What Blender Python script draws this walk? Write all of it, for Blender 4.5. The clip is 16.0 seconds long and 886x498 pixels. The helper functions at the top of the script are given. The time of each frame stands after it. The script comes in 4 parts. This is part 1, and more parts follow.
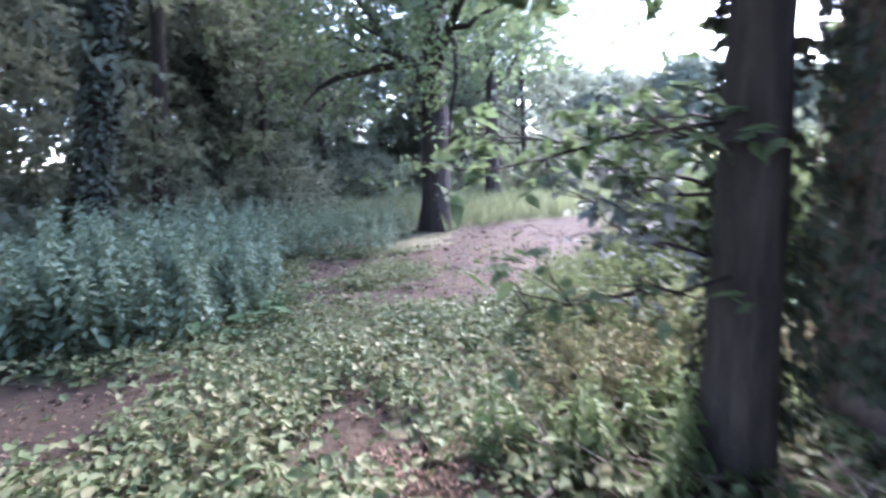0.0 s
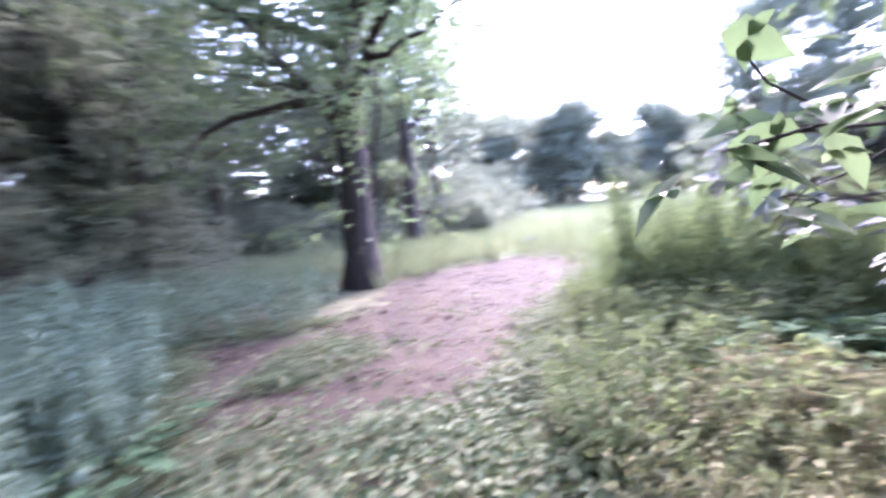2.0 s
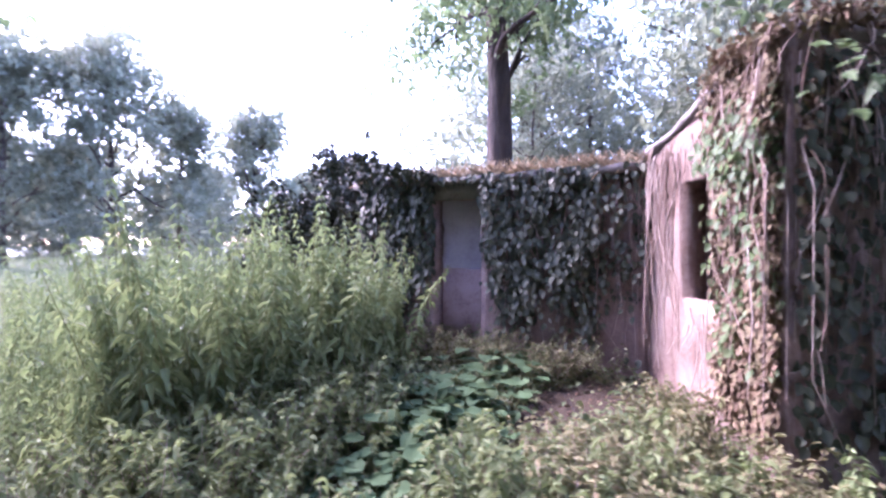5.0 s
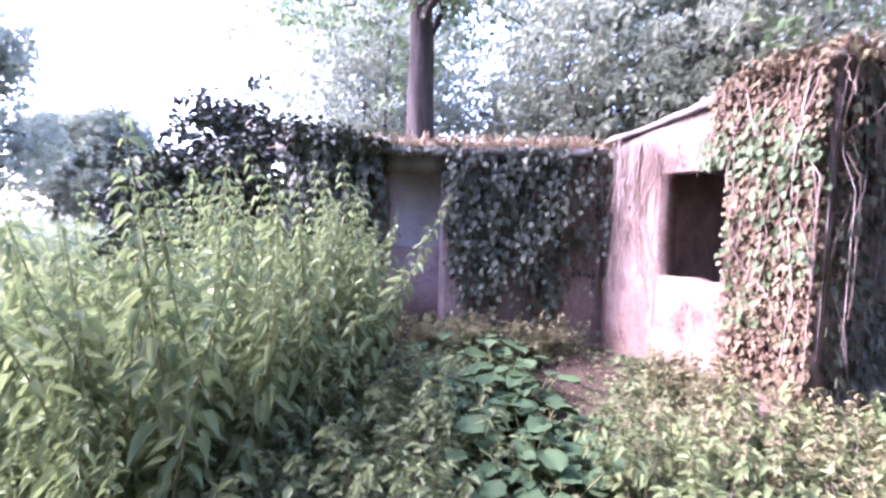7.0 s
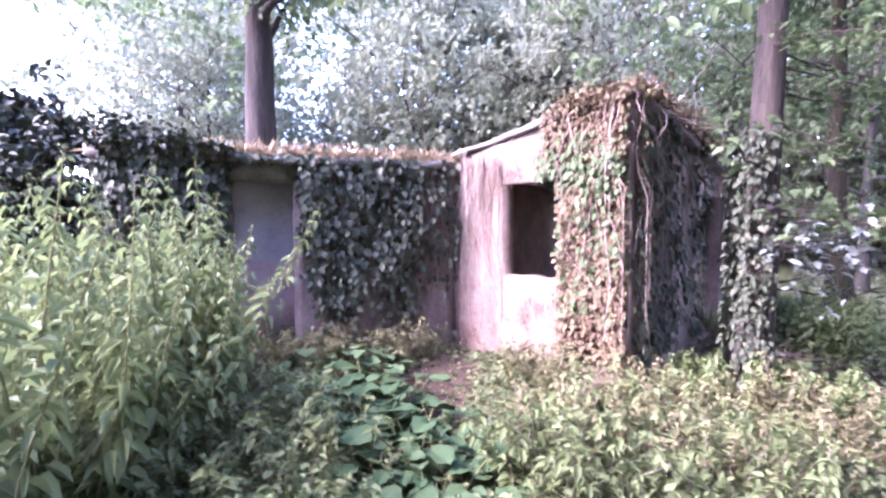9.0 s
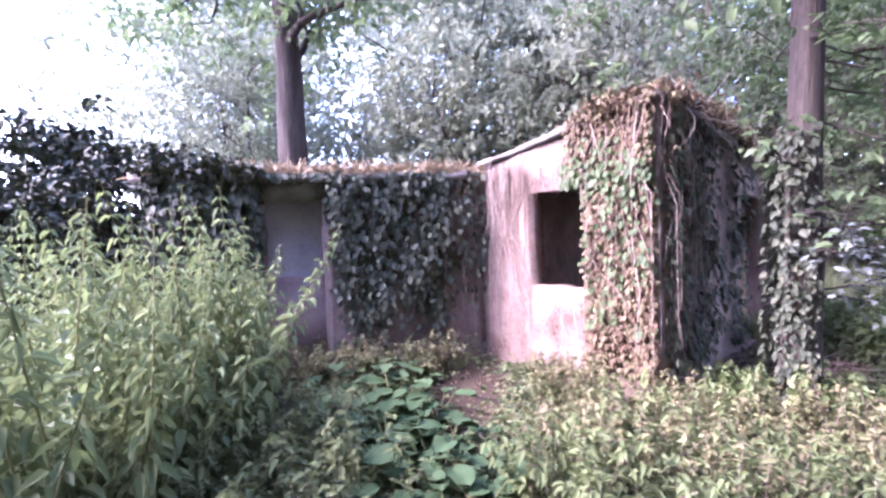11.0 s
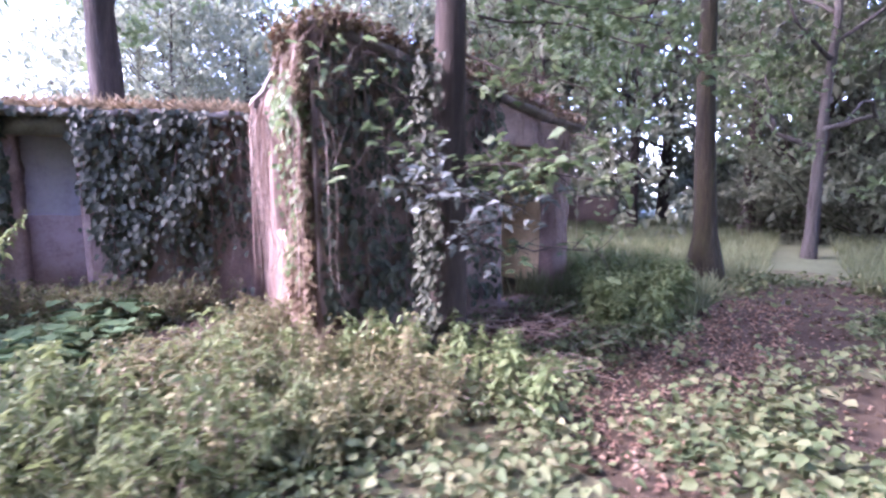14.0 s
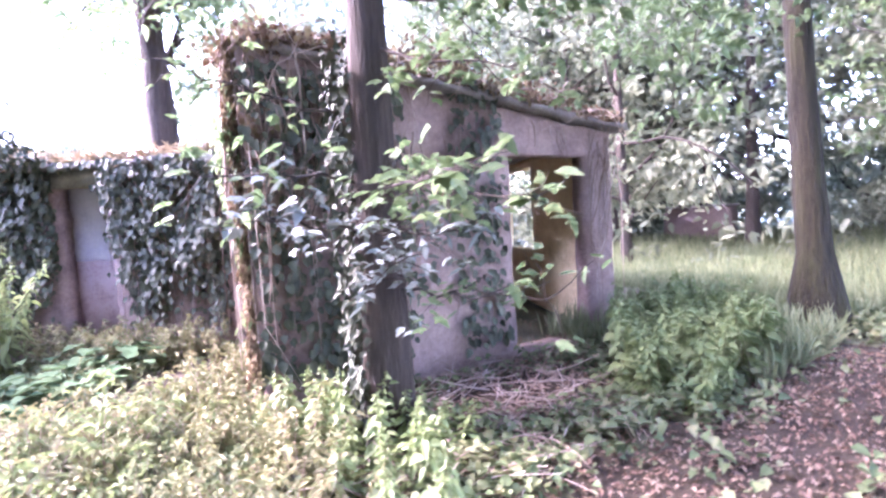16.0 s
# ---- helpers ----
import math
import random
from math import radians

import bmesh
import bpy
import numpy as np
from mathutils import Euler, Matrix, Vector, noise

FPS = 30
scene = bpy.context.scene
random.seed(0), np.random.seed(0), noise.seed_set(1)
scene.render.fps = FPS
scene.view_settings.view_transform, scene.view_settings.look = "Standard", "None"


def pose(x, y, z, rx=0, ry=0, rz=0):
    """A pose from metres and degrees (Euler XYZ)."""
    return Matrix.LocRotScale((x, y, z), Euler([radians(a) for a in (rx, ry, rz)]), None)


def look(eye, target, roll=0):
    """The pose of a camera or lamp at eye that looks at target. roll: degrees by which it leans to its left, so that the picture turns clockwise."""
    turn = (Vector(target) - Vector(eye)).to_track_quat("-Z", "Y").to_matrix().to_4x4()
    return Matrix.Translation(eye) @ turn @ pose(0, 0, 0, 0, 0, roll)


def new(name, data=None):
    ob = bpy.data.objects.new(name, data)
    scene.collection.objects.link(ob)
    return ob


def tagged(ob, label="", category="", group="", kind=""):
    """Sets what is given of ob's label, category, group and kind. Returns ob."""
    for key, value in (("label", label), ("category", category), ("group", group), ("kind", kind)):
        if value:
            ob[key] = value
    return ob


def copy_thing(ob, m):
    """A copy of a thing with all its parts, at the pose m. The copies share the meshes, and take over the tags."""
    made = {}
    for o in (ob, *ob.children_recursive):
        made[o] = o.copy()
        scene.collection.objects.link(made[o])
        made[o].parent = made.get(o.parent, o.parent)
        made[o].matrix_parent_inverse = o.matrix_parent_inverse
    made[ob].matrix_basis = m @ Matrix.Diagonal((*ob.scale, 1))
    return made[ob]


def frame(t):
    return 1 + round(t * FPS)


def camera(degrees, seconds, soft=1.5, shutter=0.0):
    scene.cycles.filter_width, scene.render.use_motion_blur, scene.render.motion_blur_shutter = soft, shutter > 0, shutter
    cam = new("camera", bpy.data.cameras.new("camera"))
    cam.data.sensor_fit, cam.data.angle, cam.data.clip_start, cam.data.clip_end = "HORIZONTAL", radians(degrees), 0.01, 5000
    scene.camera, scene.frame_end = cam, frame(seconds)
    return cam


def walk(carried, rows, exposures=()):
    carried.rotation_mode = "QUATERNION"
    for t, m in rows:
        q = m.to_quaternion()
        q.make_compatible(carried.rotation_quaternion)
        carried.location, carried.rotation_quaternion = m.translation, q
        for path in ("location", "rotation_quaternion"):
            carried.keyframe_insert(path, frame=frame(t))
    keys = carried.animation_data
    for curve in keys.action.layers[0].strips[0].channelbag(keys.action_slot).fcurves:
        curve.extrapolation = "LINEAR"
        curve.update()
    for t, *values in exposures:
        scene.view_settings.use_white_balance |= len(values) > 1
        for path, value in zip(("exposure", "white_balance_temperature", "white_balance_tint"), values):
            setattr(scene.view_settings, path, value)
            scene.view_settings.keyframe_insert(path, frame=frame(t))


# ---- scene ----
cam = camera(87.96, 16.0, soft=2.5, shutter=0.6)
ROWS = [
    (0.0, -0.109, 0.128, 1.509, 79.64, 1.98, -5.06),
    (0.5, -0.184, 0.519, 1.591, 80.01, -0.10, 0.05),
    (1.0, -0.424, 0.872, 1.648, 82.96, -3.31, -2.80),
    (1.5, -0.489, 1.262, 1.561, 82.34, 0.95, 1.00),
    (2.0, -0.392, 1.683, 1.540, 84.37, 5.43, -16.90),
    (2.5, -0.695, 2.230, 1.463, 90.30, -4.47, -42.73),
    (3.0, -0.492, 2.694, 1.455, 88.54, -3.15, -56.23),
    (3.5, -0.508, 3.183, 1.433, 89.13, -0.25, -71.74),
    (6.0, 0.491, 5.871, 1.570, 85.80, 0.50, -110.03),
    (6.5, 0.762, 6.278, 1.587, 84.05, 1.20, -117.61),
    (7.0, 1.033, 6.560, 1.582, 85.66, -1.34, -123.06),
    (7.5, 1.217, 6.640, 1.575, 86.10, -0.66, -129.35),
    (8.0, 1.273, 6.781, 1.563, 85.84, -0.22, -136.36),
    (8.5, 1.254, 6.830, 1.546, 86.47, -1.18, -139.51),
    (9.0, 1.175, 6.778, 1.557, 87.28, 0.12, -143.37),
    (11.5, 0.969, 6.599, 1.662, 86.75, 1.47, -136.58),
    (12.0, 0.568, 6.383, 1.604, 81.22, -2.11, -137.19),
    (12.5, 0.130, 6.191, 1.629, 84.31, 0.40, -134.18),
    (13.0, -0.417, 5.569, 1.511, 82.52, 4.12, -139.25),
    (13.5, -0.721, 5.086, 1.483, 82.07, -1.11, -138.97),
    (14.0, -1.050, 4.557, 1.403, 83.10, 0.16, -136.88),
    (14.5, -1.194, 4.108, 1.400, 83.39, -0.07, -134.04),
    (15.0, -1.120, 3.701, 1.354, 83.77, 0.77, -130.32),
    (15.5, -1.108, 3.389, 1.355, 85.64, 5.35, -125.94),
    (16.0, -1.219, 3.112, 1.415, 86.21, 3.64, -122.62),
]
EXPOSURES = [(0.0, 4.7, 5750, 28), (1.0, 5.0, 5800, 34), (2.0, 5.1, 5850, 40), (2.9, 4.25, 5800, 46), (3.5, 4.05, 5750, 48), (6.0, 4.9, 5800, 47), (9.0, 5.0, 5800, 48), (12.5, 4.5, 5800, 48), (13.3, 4.4, 5800, 48), (14.5, 5.4, 5850, 47), (16.0, 6.1, 5950, 45)]
walk(cam, [(t, pose(x, y, z, rx, ry, rz)) for t, x, y, z, rx, ry, rz in ROWS], EXPOSURES)

# ---- world and light ----
world = bpy.data.worlds.new("sky")
scene.world = world
world.use_nodes = True
wn = world.node_tree
sky = wn.nodes.new("ShaderNodeTexSky")
sky.sky_type, sky.sun_disc = "NISHITA", False
sky.sun_elevation, sky.sun_rotation = radians(42), radians(40)
sky.dust_density = 1.0
sky.air_density = 0.8
wn.links.new(sky.outputs[0], wn.nodes["Background"].inputs[0])
wn.nodes["Background"].inputs[1].default_value = 0.15
sun = new("sun", bpy.data.lights.new("sun", "SUN"))
sun.data.energy, sun.data.angle, sun.data.color = 0.8, radians(25), (1.0, 0.95, 0.88)
sun.matrix_world = look((0, 0, 30), (-math.sin(radians(40)) * 0.743 * 30, -math.cos(radians(40)) * 0.743 * 30, 30 - 0.669 * 30))

# ---- materials ----
def surface(name, colours, scale=6.0, rough=0.9, bump=0.3, fine=60.0, island=0.0, objrand=0.0, through_light=0.0, gloss=0.3, stretch=1.0, deep=0.02):
    """A mottled surface: colours run over two scales of noise, with relief; island and objrand vary leaves and copies."""
    m = bpy.data.materials.new(name)
    m.use_nodes = True
    nt = m.node_tree
    bsdf = nt.nodes["Principled BSDF"]
    tc = nt.nodes.new("ShaderNodeTexCoord")
    big, small = nt.nodes.new("ShaderNodeTexNoise"), nt.nodes.new("ShaderNodeTexNoise")
    for node, s in ((big, scale), (small, fine)):
        node.inputs["Scale"].default_value, node.inputs["Detail"].default_value = s, 5.0
        node.inputs["Roughness"].default_value = 0.65
        lie = nt.nodes.new("ShaderNodeMapping")
        lie.inputs["Scale"].default_value = (1, 1, stretch)
        nt.links.new(tc.outputs["Object"], lie.inputs["Vector"])
        nt.links.new(lie.outputs[0], node.inputs["Vector"])
    mix = nt.nodes.new("ShaderNodeMath")
    mix.operation = "MULTIPLY_ADD"
    nt.links.new(small.outputs[0], mix.inputs[0])
    mix.inputs[1].default_value = 0.5
    nt.links.new(big.outputs[0], mix.inputs[2])
    last = mix.outputs[0]
    if island or objrand:
        geo = nt.nodes.new("ShaderNodeNewGeometry")
        info = nt.nodes.new("ShaderNodeObjectInfo")
        for source, amount in ((geo.outputs["Random Per Island"], island), (info.outputs["Random"], objrand)):
            if amount:
                add = nt.nodes.new("ShaderNodeMath")
                add.operation = "MULTIPLY_ADD"
                nt.links.new(source, add.inputs[0])
                add.inputs[1].default_value = amount
                nt.links.new(last, add.inputs[2])
                last = add.outputs[0]
    span = nt.nodes.new("ShaderNodeMapRange")
    span.inputs["From Min"].default_value = 0.5
    span.inputs["From Max"].default_value = 1.0 + island + objrand
    nt.links.new(last, span.inputs[0])
    ramp = nt.nodes.new("ShaderNodeValToRGB")
    while len(ramp.color_ramp.elements) < len(colours):
        ramp.color_ramp.elements.new(0.5)
    for i, c in enumerate(colours):
        ramp.color_ramp.elements[i].position = i / max(1, len(colours) - 1)
        ramp.color_ramp.elements[i].color = (*c, 1)
    nt.links.new(span.outputs[0], ramp.inputs[0])
    nt.links.new(ramp.outputs[0], bsdf.inputs["Base Color"])
    bsdf.inputs["Roughness"].default_value = rough
    bsdf.inputs["Specular IOR Level"].default_value = gloss
    if bump:
        b = nt.nodes.new("ShaderNodeBump")
        b.inputs["Strength"].default_value, b.inputs["Distance"].default_value = bump, deep
        nt.links.new(mix.outputs[0], b.inputs["Height"])
        nt.links.new(b.outputs[0], bsdf.inputs["Normal"])
    if through_light:
        tr = nt.nodes.new("ShaderNodeBsdfTranslucent")
        nt.links.new(ramp.outputs[0], tr.inputs[0])
        ms = nt.nodes.new("ShaderNodeMixShader")
        ms.inputs[0].default_value = through_light
        nt.links.new(bsdf.outputs[0], ms.inputs[1])
        nt.links.new(tr.outputs[0], ms.inputs[2])
        nt.links.new(ms.outputs[0], nt.nodes["Material Output"].inputs[0])
    return m


DIRT = surface("bare earth", [(0.017, 0.01, 0.007), (0.037, 0.025, 0.015), (0.062, 0.043, 0.025)], 1.6, 0.95, 1.0, 18, deep=0.05)
HUMUS = surface("dark humus with moss", [(0.03, 0.029, 0.018), (0.075, 0.072, 0.039), (0.128, 0.128, 0.06)], 2.0, 0.95, 0.8, 30)
TURF = surface("distant turf", [(0.053, 0.064, 0.032), (0.094, 0.107, 0.055), (0.125, 0.137, 0.076)], 0.4, 0.9, 0.5, 12)
LITTER = surface("leaf litter", [(0.068, 0.038, 0.025), (0.15, 0.09, 0.063), (0.255, 0.195, 0.14)], 3, 0.9, 0, 30, island=1.2, through_light=0.1)
BARK = surface("bark", [(0.015, 0.013, 0.011), (0.046, 0.036, 0.031), (0.099, 0.076, 0.065)], 9, 0.95, 1.0, 38, objrand=0.3, stretch=0.16, deep=0.06)
PALE_BARK = surface("pale bark", [(0.027, 0.022, 0.021), (0.068, 0.061, 0.054), (0.095, 0.086, 0.076)], 9, 0.9, 1.0, 38, stretch=0.16, deep=0.06)
MOSS = surface("mossy bark", [(0.01, 0.007, 0.006), (0.027, 0.022, 0.013), (0.036, 0.036, 0.014)], 9, 0.95, 1.0, 38, stretch=0.16, deep=0.06)
PLASTER = surface("weathered plaster", [(0.04, 0.025, 0.019), (0.148, 0.098, 0.079), (0.201, 0.146, 0.122), (0.235, 0.181, 0.159)], 2.2, 0.92, 0.6, 26)
GREY_PLASTER = surface("damp grey render", [(0.108, 0.074, 0.065), (0.216, 0.153, 0.135), (0.324, 0.242, 0.209)], 2.0, 0.95, 0.6, 26)
CREAM = surface("cream distemper", [(0.479, 0.351, 0.208), (0.717, 0.574, 0.351), (0.829, 0.702, 0.479)], 2.0, 0.9, 0.4, 20)
BLUE = surface("faded blue paint", [(0.208, 0.284, 0.421), (0.312, 0.434, 0.667), (0.52, 0.628, 0.807)], 2.5, 0.85, 0.4, 24)
LILAC = surface("pale lilac distemper", [(0.304, 0.257, 0.286), (0.426, 0.372, 0.4), (0.507, 0.448, 0.477)], 1.8, 0.9, 0.4, 20)
PINK = surface("pink dado paint", [(0.192, 0.115, 0.106), (0.346, 0.23, 0.211), (0.403, 0.288, 0.269)], 2.5, 0.9, 0.4, 24)
CONCRETE = surface("mossy concrete", [(0.070, 0.059, 0.052), (0.168, 0.147, 0.133), (0.252, 0.231, 0.210)], 3, 0.95, 0.9, 30)
BRICK = surface("old brick", [(0.111, 0.076, 0.067), (0.195, 0.145, 0.123)], 8, 0.95, 0.6, 40, objrand=0.5)
IVY = surface("ivy leaf", [(0.018, 0.024, 0.016), (0.044, 0.054, 0.033), (0.096, 0.098, 0.066)], 3, 0.62, 0, 20, island=1.0, gloss=0.22)
DEAD_IVY = surface("dead ivy leaf", [(0.043, 0.024, 0.015), (0.106, 0.069, 0.042), (0.161, 0.124, 0.076), (0.136, 0.122, 0.054)], 3, 0.8, 0, 20, island=1.4, through_light=0.15)
VINE = surface("vine stem", [(0.1, 0.065, 0.05), (0.22, 0.16, 0.13), (0.4, 0.34, 0.3)], 8, 0.9, 0.4, 40, island=0.8)
NETTLE = surface("nettle leaf", [(0.071, 0.105, 0.045), (0.151, 0.198, 0.079), (0.232, 0.271, 0.118)], 2, 0.6, 0, 20, island=0.8, objrand=0.6, through_light=0.35)
# second nettle leaf: the blue cast of shade is mixed into its colour
SHADE_NETTLE = surface("shaded nettle leaf", [(0.067, 0.102, 0.067), (0.13, 0.185, 0.116), (0.21, 0.27, 0.174)], 2, 0.6, 0, 20, island=0.8, objrand=0.5, through_light=0.3)
NETTLE_STEM = surface("nettle stem", [(0.08, 0.09, 0.035), (0.16, 0.16, 0.07)], 8, 0.8, 0, 30, objrand=0.5)
BURDOCK = surface("burdock leaf", [(0.026, 0.054, 0.022), (0.05, 0.087, 0.038), (0.087, 0.126, 0.065)], 4, 0.8, 0.3, 25, island=0.6, objrand=0.4, through_light=0.25, gloss=0.12)
CREEPER = surface("creeping weed leaf", [(0.038, 0.062, 0.025), (0.079, 0.109, 0.045), (0.137, 0.155, 0.073), (0.198, 0.173, 0.099)], 1.0, 0.65, 0, 20, island=0.9, through_light=0.3)
GRASS = surface("meadow grass", [(0.095, 0.12, 0.059), (0.17, 0.198, 0.101), (0.254, 0.267, 0.154)], 0.3, 0.7, 0, 20, island=0.7, through_light=0.4)
DRY = surface("dry weed leaf", [(0.058, 0.071, 0.03), (0.109, 0.12, 0.049), (0.177, 0.162, 0.082), (0.195, 0.134, 0.087)], 2, 0.8, 0, 20, island=1.0, objrand=0.4, through_light=0.25)
OAK = surface("oak leaf", [(0.052, 0.081, 0.036), (0.113, 0.163, 0.074), (0.19, 0.233, 0.12)], 0.8, 0.55, 0, 20, island=0.9, objrand=0.3, through_light=0.5)
# woodland foliage: haze is put into this paler, greyer leaf colour
HAZE_LEAF = surface("woodland leaf", [(0.088, 0.106, 0.068), (0.155, 0.176, 0.116), (0.219, 0.231, 0.164)], 0.5, 0.65, 0, 20, island=0.8, objrand=0.8, through_light=0.58)
LEAD_LEAF = surface("dusty oak leaf", [(0.075, 0.098, 0.083), (0.15, 0.173, 0.158), (0.225, 0.247, 0.232)], 3, 0.6, 0, 20, island=0.8, through_light=0.15)
STRAW = surface("straw", [(0.2, 0.15, 0.09), (0.36, 0.28, 0.18), (0.5, 0.4, 0.28)], 2, 0.85, 0, 20, island=1.0, through_light=0.2)
FRESH = surface("fresh yellow-green weed leaf", [(0.065, 0.09, 0.035), (0.121, 0.153, 0.06), (0.194, 0.22, 0.101)], 2, 0.7, 0, 20, island=0.9, objrand=0.5, through_light=0.4)
BLUE_LITTER = surface("grey plastic", [(0.05, 0.06, 0.06), (0.3, 0.32, 0.34)], 9, 0.5, 0, 20)

# ---- mesh helpers ----
RNG = np.random.default_rng(7)


def quads_mesh(name, verts, quads):
    """A mesh from arrays of corners and four-sided faces."""
    me = bpy.data.meshes.new(name)
    verts, quads = np.asarray(verts, np.float32).reshape(-1, 3), np.asarray(quads, np.int32).reshape(-1, 4)
    me.vertices.add(len(verts))
    me.vertices.foreach_set("co", verts.ravel())
    me.loops.add(quads.size)
    me.loops.foreach_set("vertex_index", quads.ravel())
    me.polygons.add(len(quads))
    me.polygons.foreach_set("loop_start", np.arange(0, quads.size, 4, dtype=np.int32))
    me.update(calc_edges=True)
    me.validate()
    return me


def piece(name, verts, quads, material, parent=None, label="", smooth=False):
    me = quads_mesh(name, verts, quads)
    me.materials.append(material)
    if smooth:
        me.polygons.foreach_set("use_smooth", np.ones(len(me.polygons), bool))
    ob = new(name, me)
    if parent is not None:
        ob.parent = parent
    if label:
        tagged(ob, label)
    return ob


def thing(name, label, category, group="", kind="", m=None):
    ob = tagged(new(name), label, category, group, kind)
    if m is not None:
        ob.matrix_world = m
    return ob


def unit(a):
    return a / (np.linalg.norm(a, axis=-1, keepdims=True) + 1e-9)


def leaves(base, way, up, length, width, fold=0.25, droop=0.25):
    """Folded leaves with a drooping tip, two faces each."""
    base, way = np.asarray(base, float), unit(np.asarray(way, float))
    side = unit(np.cross(way, up))
    nrm = np.cross(side, way)
    length, width = np.asarray(length, float)[:, None], np.asarray(width, float)[:, None]
    drop = np.array([0, 0, -1.0]) * length * droop
    tip = base + way * length + drop
    rise = nrm * width * fold
    l1 = base + way * length * 0.28 + side * width * 0.46 + rise
    l2 = base + way * length * 0.66 + side * width * 0.36 + rise + drop * 0.35
    r1 = base + way * length * 0.28 - side * width * 0.46 + rise
    r2 = base + way * length * 0.66 - side * width * 0.36 + rise + drop * 0.35
    v = np.stack([base, tip, l2, l1, r1, r2], 1).reshape(-1, 3)
    n = len(base)
    q = np.arange(n)[:, None, None] * 6 + np.array([[0, 1, 2, 3], [0, 4, 5, 1]])[None]
    return v, q.reshape(-1, 4)


def join(*parts):
    vs, qs, k = [], [], 0
    for v, q in parts:
        v = np.asarray(v).reshape(-1, 3)
        vs.append(v)
        qs.append(np.asarray(q).reshape(-1, 4) + k)
        k += len(v)
    return np.concatenate(vs), np.concatenate(qs)


def tube(points, radii, sides=7, rough=0.0, rng=RNG):
    """A tapered limb along points, closed at its ends."""
    p = np.asarray(points, float)
    d = unit(np.gradient(p, axis=0))
    ref = np.where(np.abs(d[:, 2:3]) > 0.9, np.array([[1.0, 0, 0]]), np.array([[0, 0, 1.0]]))
    a = unit(np.cross(d, ref))
    for i in range(1, len(a)):
        a[i] = a[i - 1] - d[i] * (a[i - 1] @ d[i])
    a = unit(a)
    b = np.cross(d, a)
    ang = np.linspace(0, 2 * np.pi, sides, endpoint=False)
    r = np.asarray(radii, float)[:, None] * (1 + rough * rng.normal(size=(len(p), sides)))
    v = p[:, None] + r[..., None] * (np.cos(ang)[None, :, None] * a[:, None] + np.sin(ang)[None, :, None] * b[:, None])
    v = v.reshape(-1, 3)
    i, j = np.meshgrid(np.arange(len(p) - 1), np.arange(sides), indexing="ij")
    k = (j + 1) % sides
    q = np.stack([i * sides + j, i * sides + k, (i + 1) * sides + k, (i + 1) * sides + j], -1).reshape(-1, 4)
    return v, q


def crooked(start, way, length, n, bend, rng, lift=0.0):
    """Points along a limb that wanders."""
    p, out = np.array(start, float), [np.array(start, float)]
    d = unit(np.array(way, float))
    for _ in range(n):
        d = unit(d + rng.normal(0, bend, 3) + np.array([0, 0, lift]))
        p = p + d * length / n
        out.append(p.copy())
    return np.array(out)


def ground_z(x, y):
    y = np.asarray(y, float)
    return np.interp(y, [-1, 8, 12, 14, 20], [0.15, -0.25, -0.15, -0.1, 0.0])


def inside(poly, x, y):
    poly = np.asarray(poly, float)
    res = np.zeros(np.shape(x), bool)
    for (x0, y0), (x1, y1) in zip(poly, np.roll(poly, -1, 0)):
        hit = (y0 > y) != (y1 > y)
        with np.errstate(all="ignore"):
            res ^= hit & (x < (x1 - x0) * (y - y0) / (y1 - y0 + 1e-12) + x0)
    return res


def wave(x, y, s, k=0.0):
    """A cheap patchy field between -1 and 1."""
    return (np.sin(x * 1.7 * s + k) * np.cos(y * 1.3 * s - k) + 0.6 * np.sin(x * 3.1 * s + y * 2.3 * s + 2 * k) + 0.4 * np.cos(x * 5.3 * s - y * 4.7 * s + k)) / 2


# ---- ground ----
BARE = [
    [(-0.5, 5.2), (0.85, 5.3), (2.6, 7.7), (6.3, 11.3), (5.0, 13.3), (1.2, 12.0), (0.7, 10.0), (-0.5, 8.9), (-2.2, 8.9), (-1.6, 6.3)],
    [(-4.2, 3.7), (-1.9, 3.75), (-1.6, 3.0), (-1.8, 2.5), (-4.2, 2.3)],
    [(-0.7, 3.3), (-0.15, 3.3), (0.1, 2.0), (-0.7, 2.2)],
    [(3.2, 3.2), (3.5, 3.9), (4.6, 3.2), (4.6, 2.1), (3.9, 2.2)],
    [(-0.5, 1.2), (-1.6, -1.9), (-0.9, -3.6), (-0.2, -3.2), (0.2, -0.9), (0.3, 1.0), (0.3, 2.3), (-0.1, 2.3), (-0.2, 1.5)],
    [(-2.5, 1.9), (-0.9, 1.5), (-1.0, 0.4), (-3.0, 0.0)],
    [(0.9, 1.4), (2.0, 1.5), (1.6, 0.4), (0.9, 0.4)],
]
ISLAND = [(-1.3, 6.4), (0.1, 6.6), (0.3, 7.6), (-0.4, 8.1), (-1.2, 7.4)]


def bare(x, y):
    wx, wy = x + 0.3 * wave(x, y, 2.4), y + 0.3 * wave(x, y, 2.7, 1.3)
    res = np.zeros(np.shape(x), bool)
    for poly in BARE:
        res |= inside(poly, wx, wy)
    return res & ~inside(ISLAND, wx, wy)


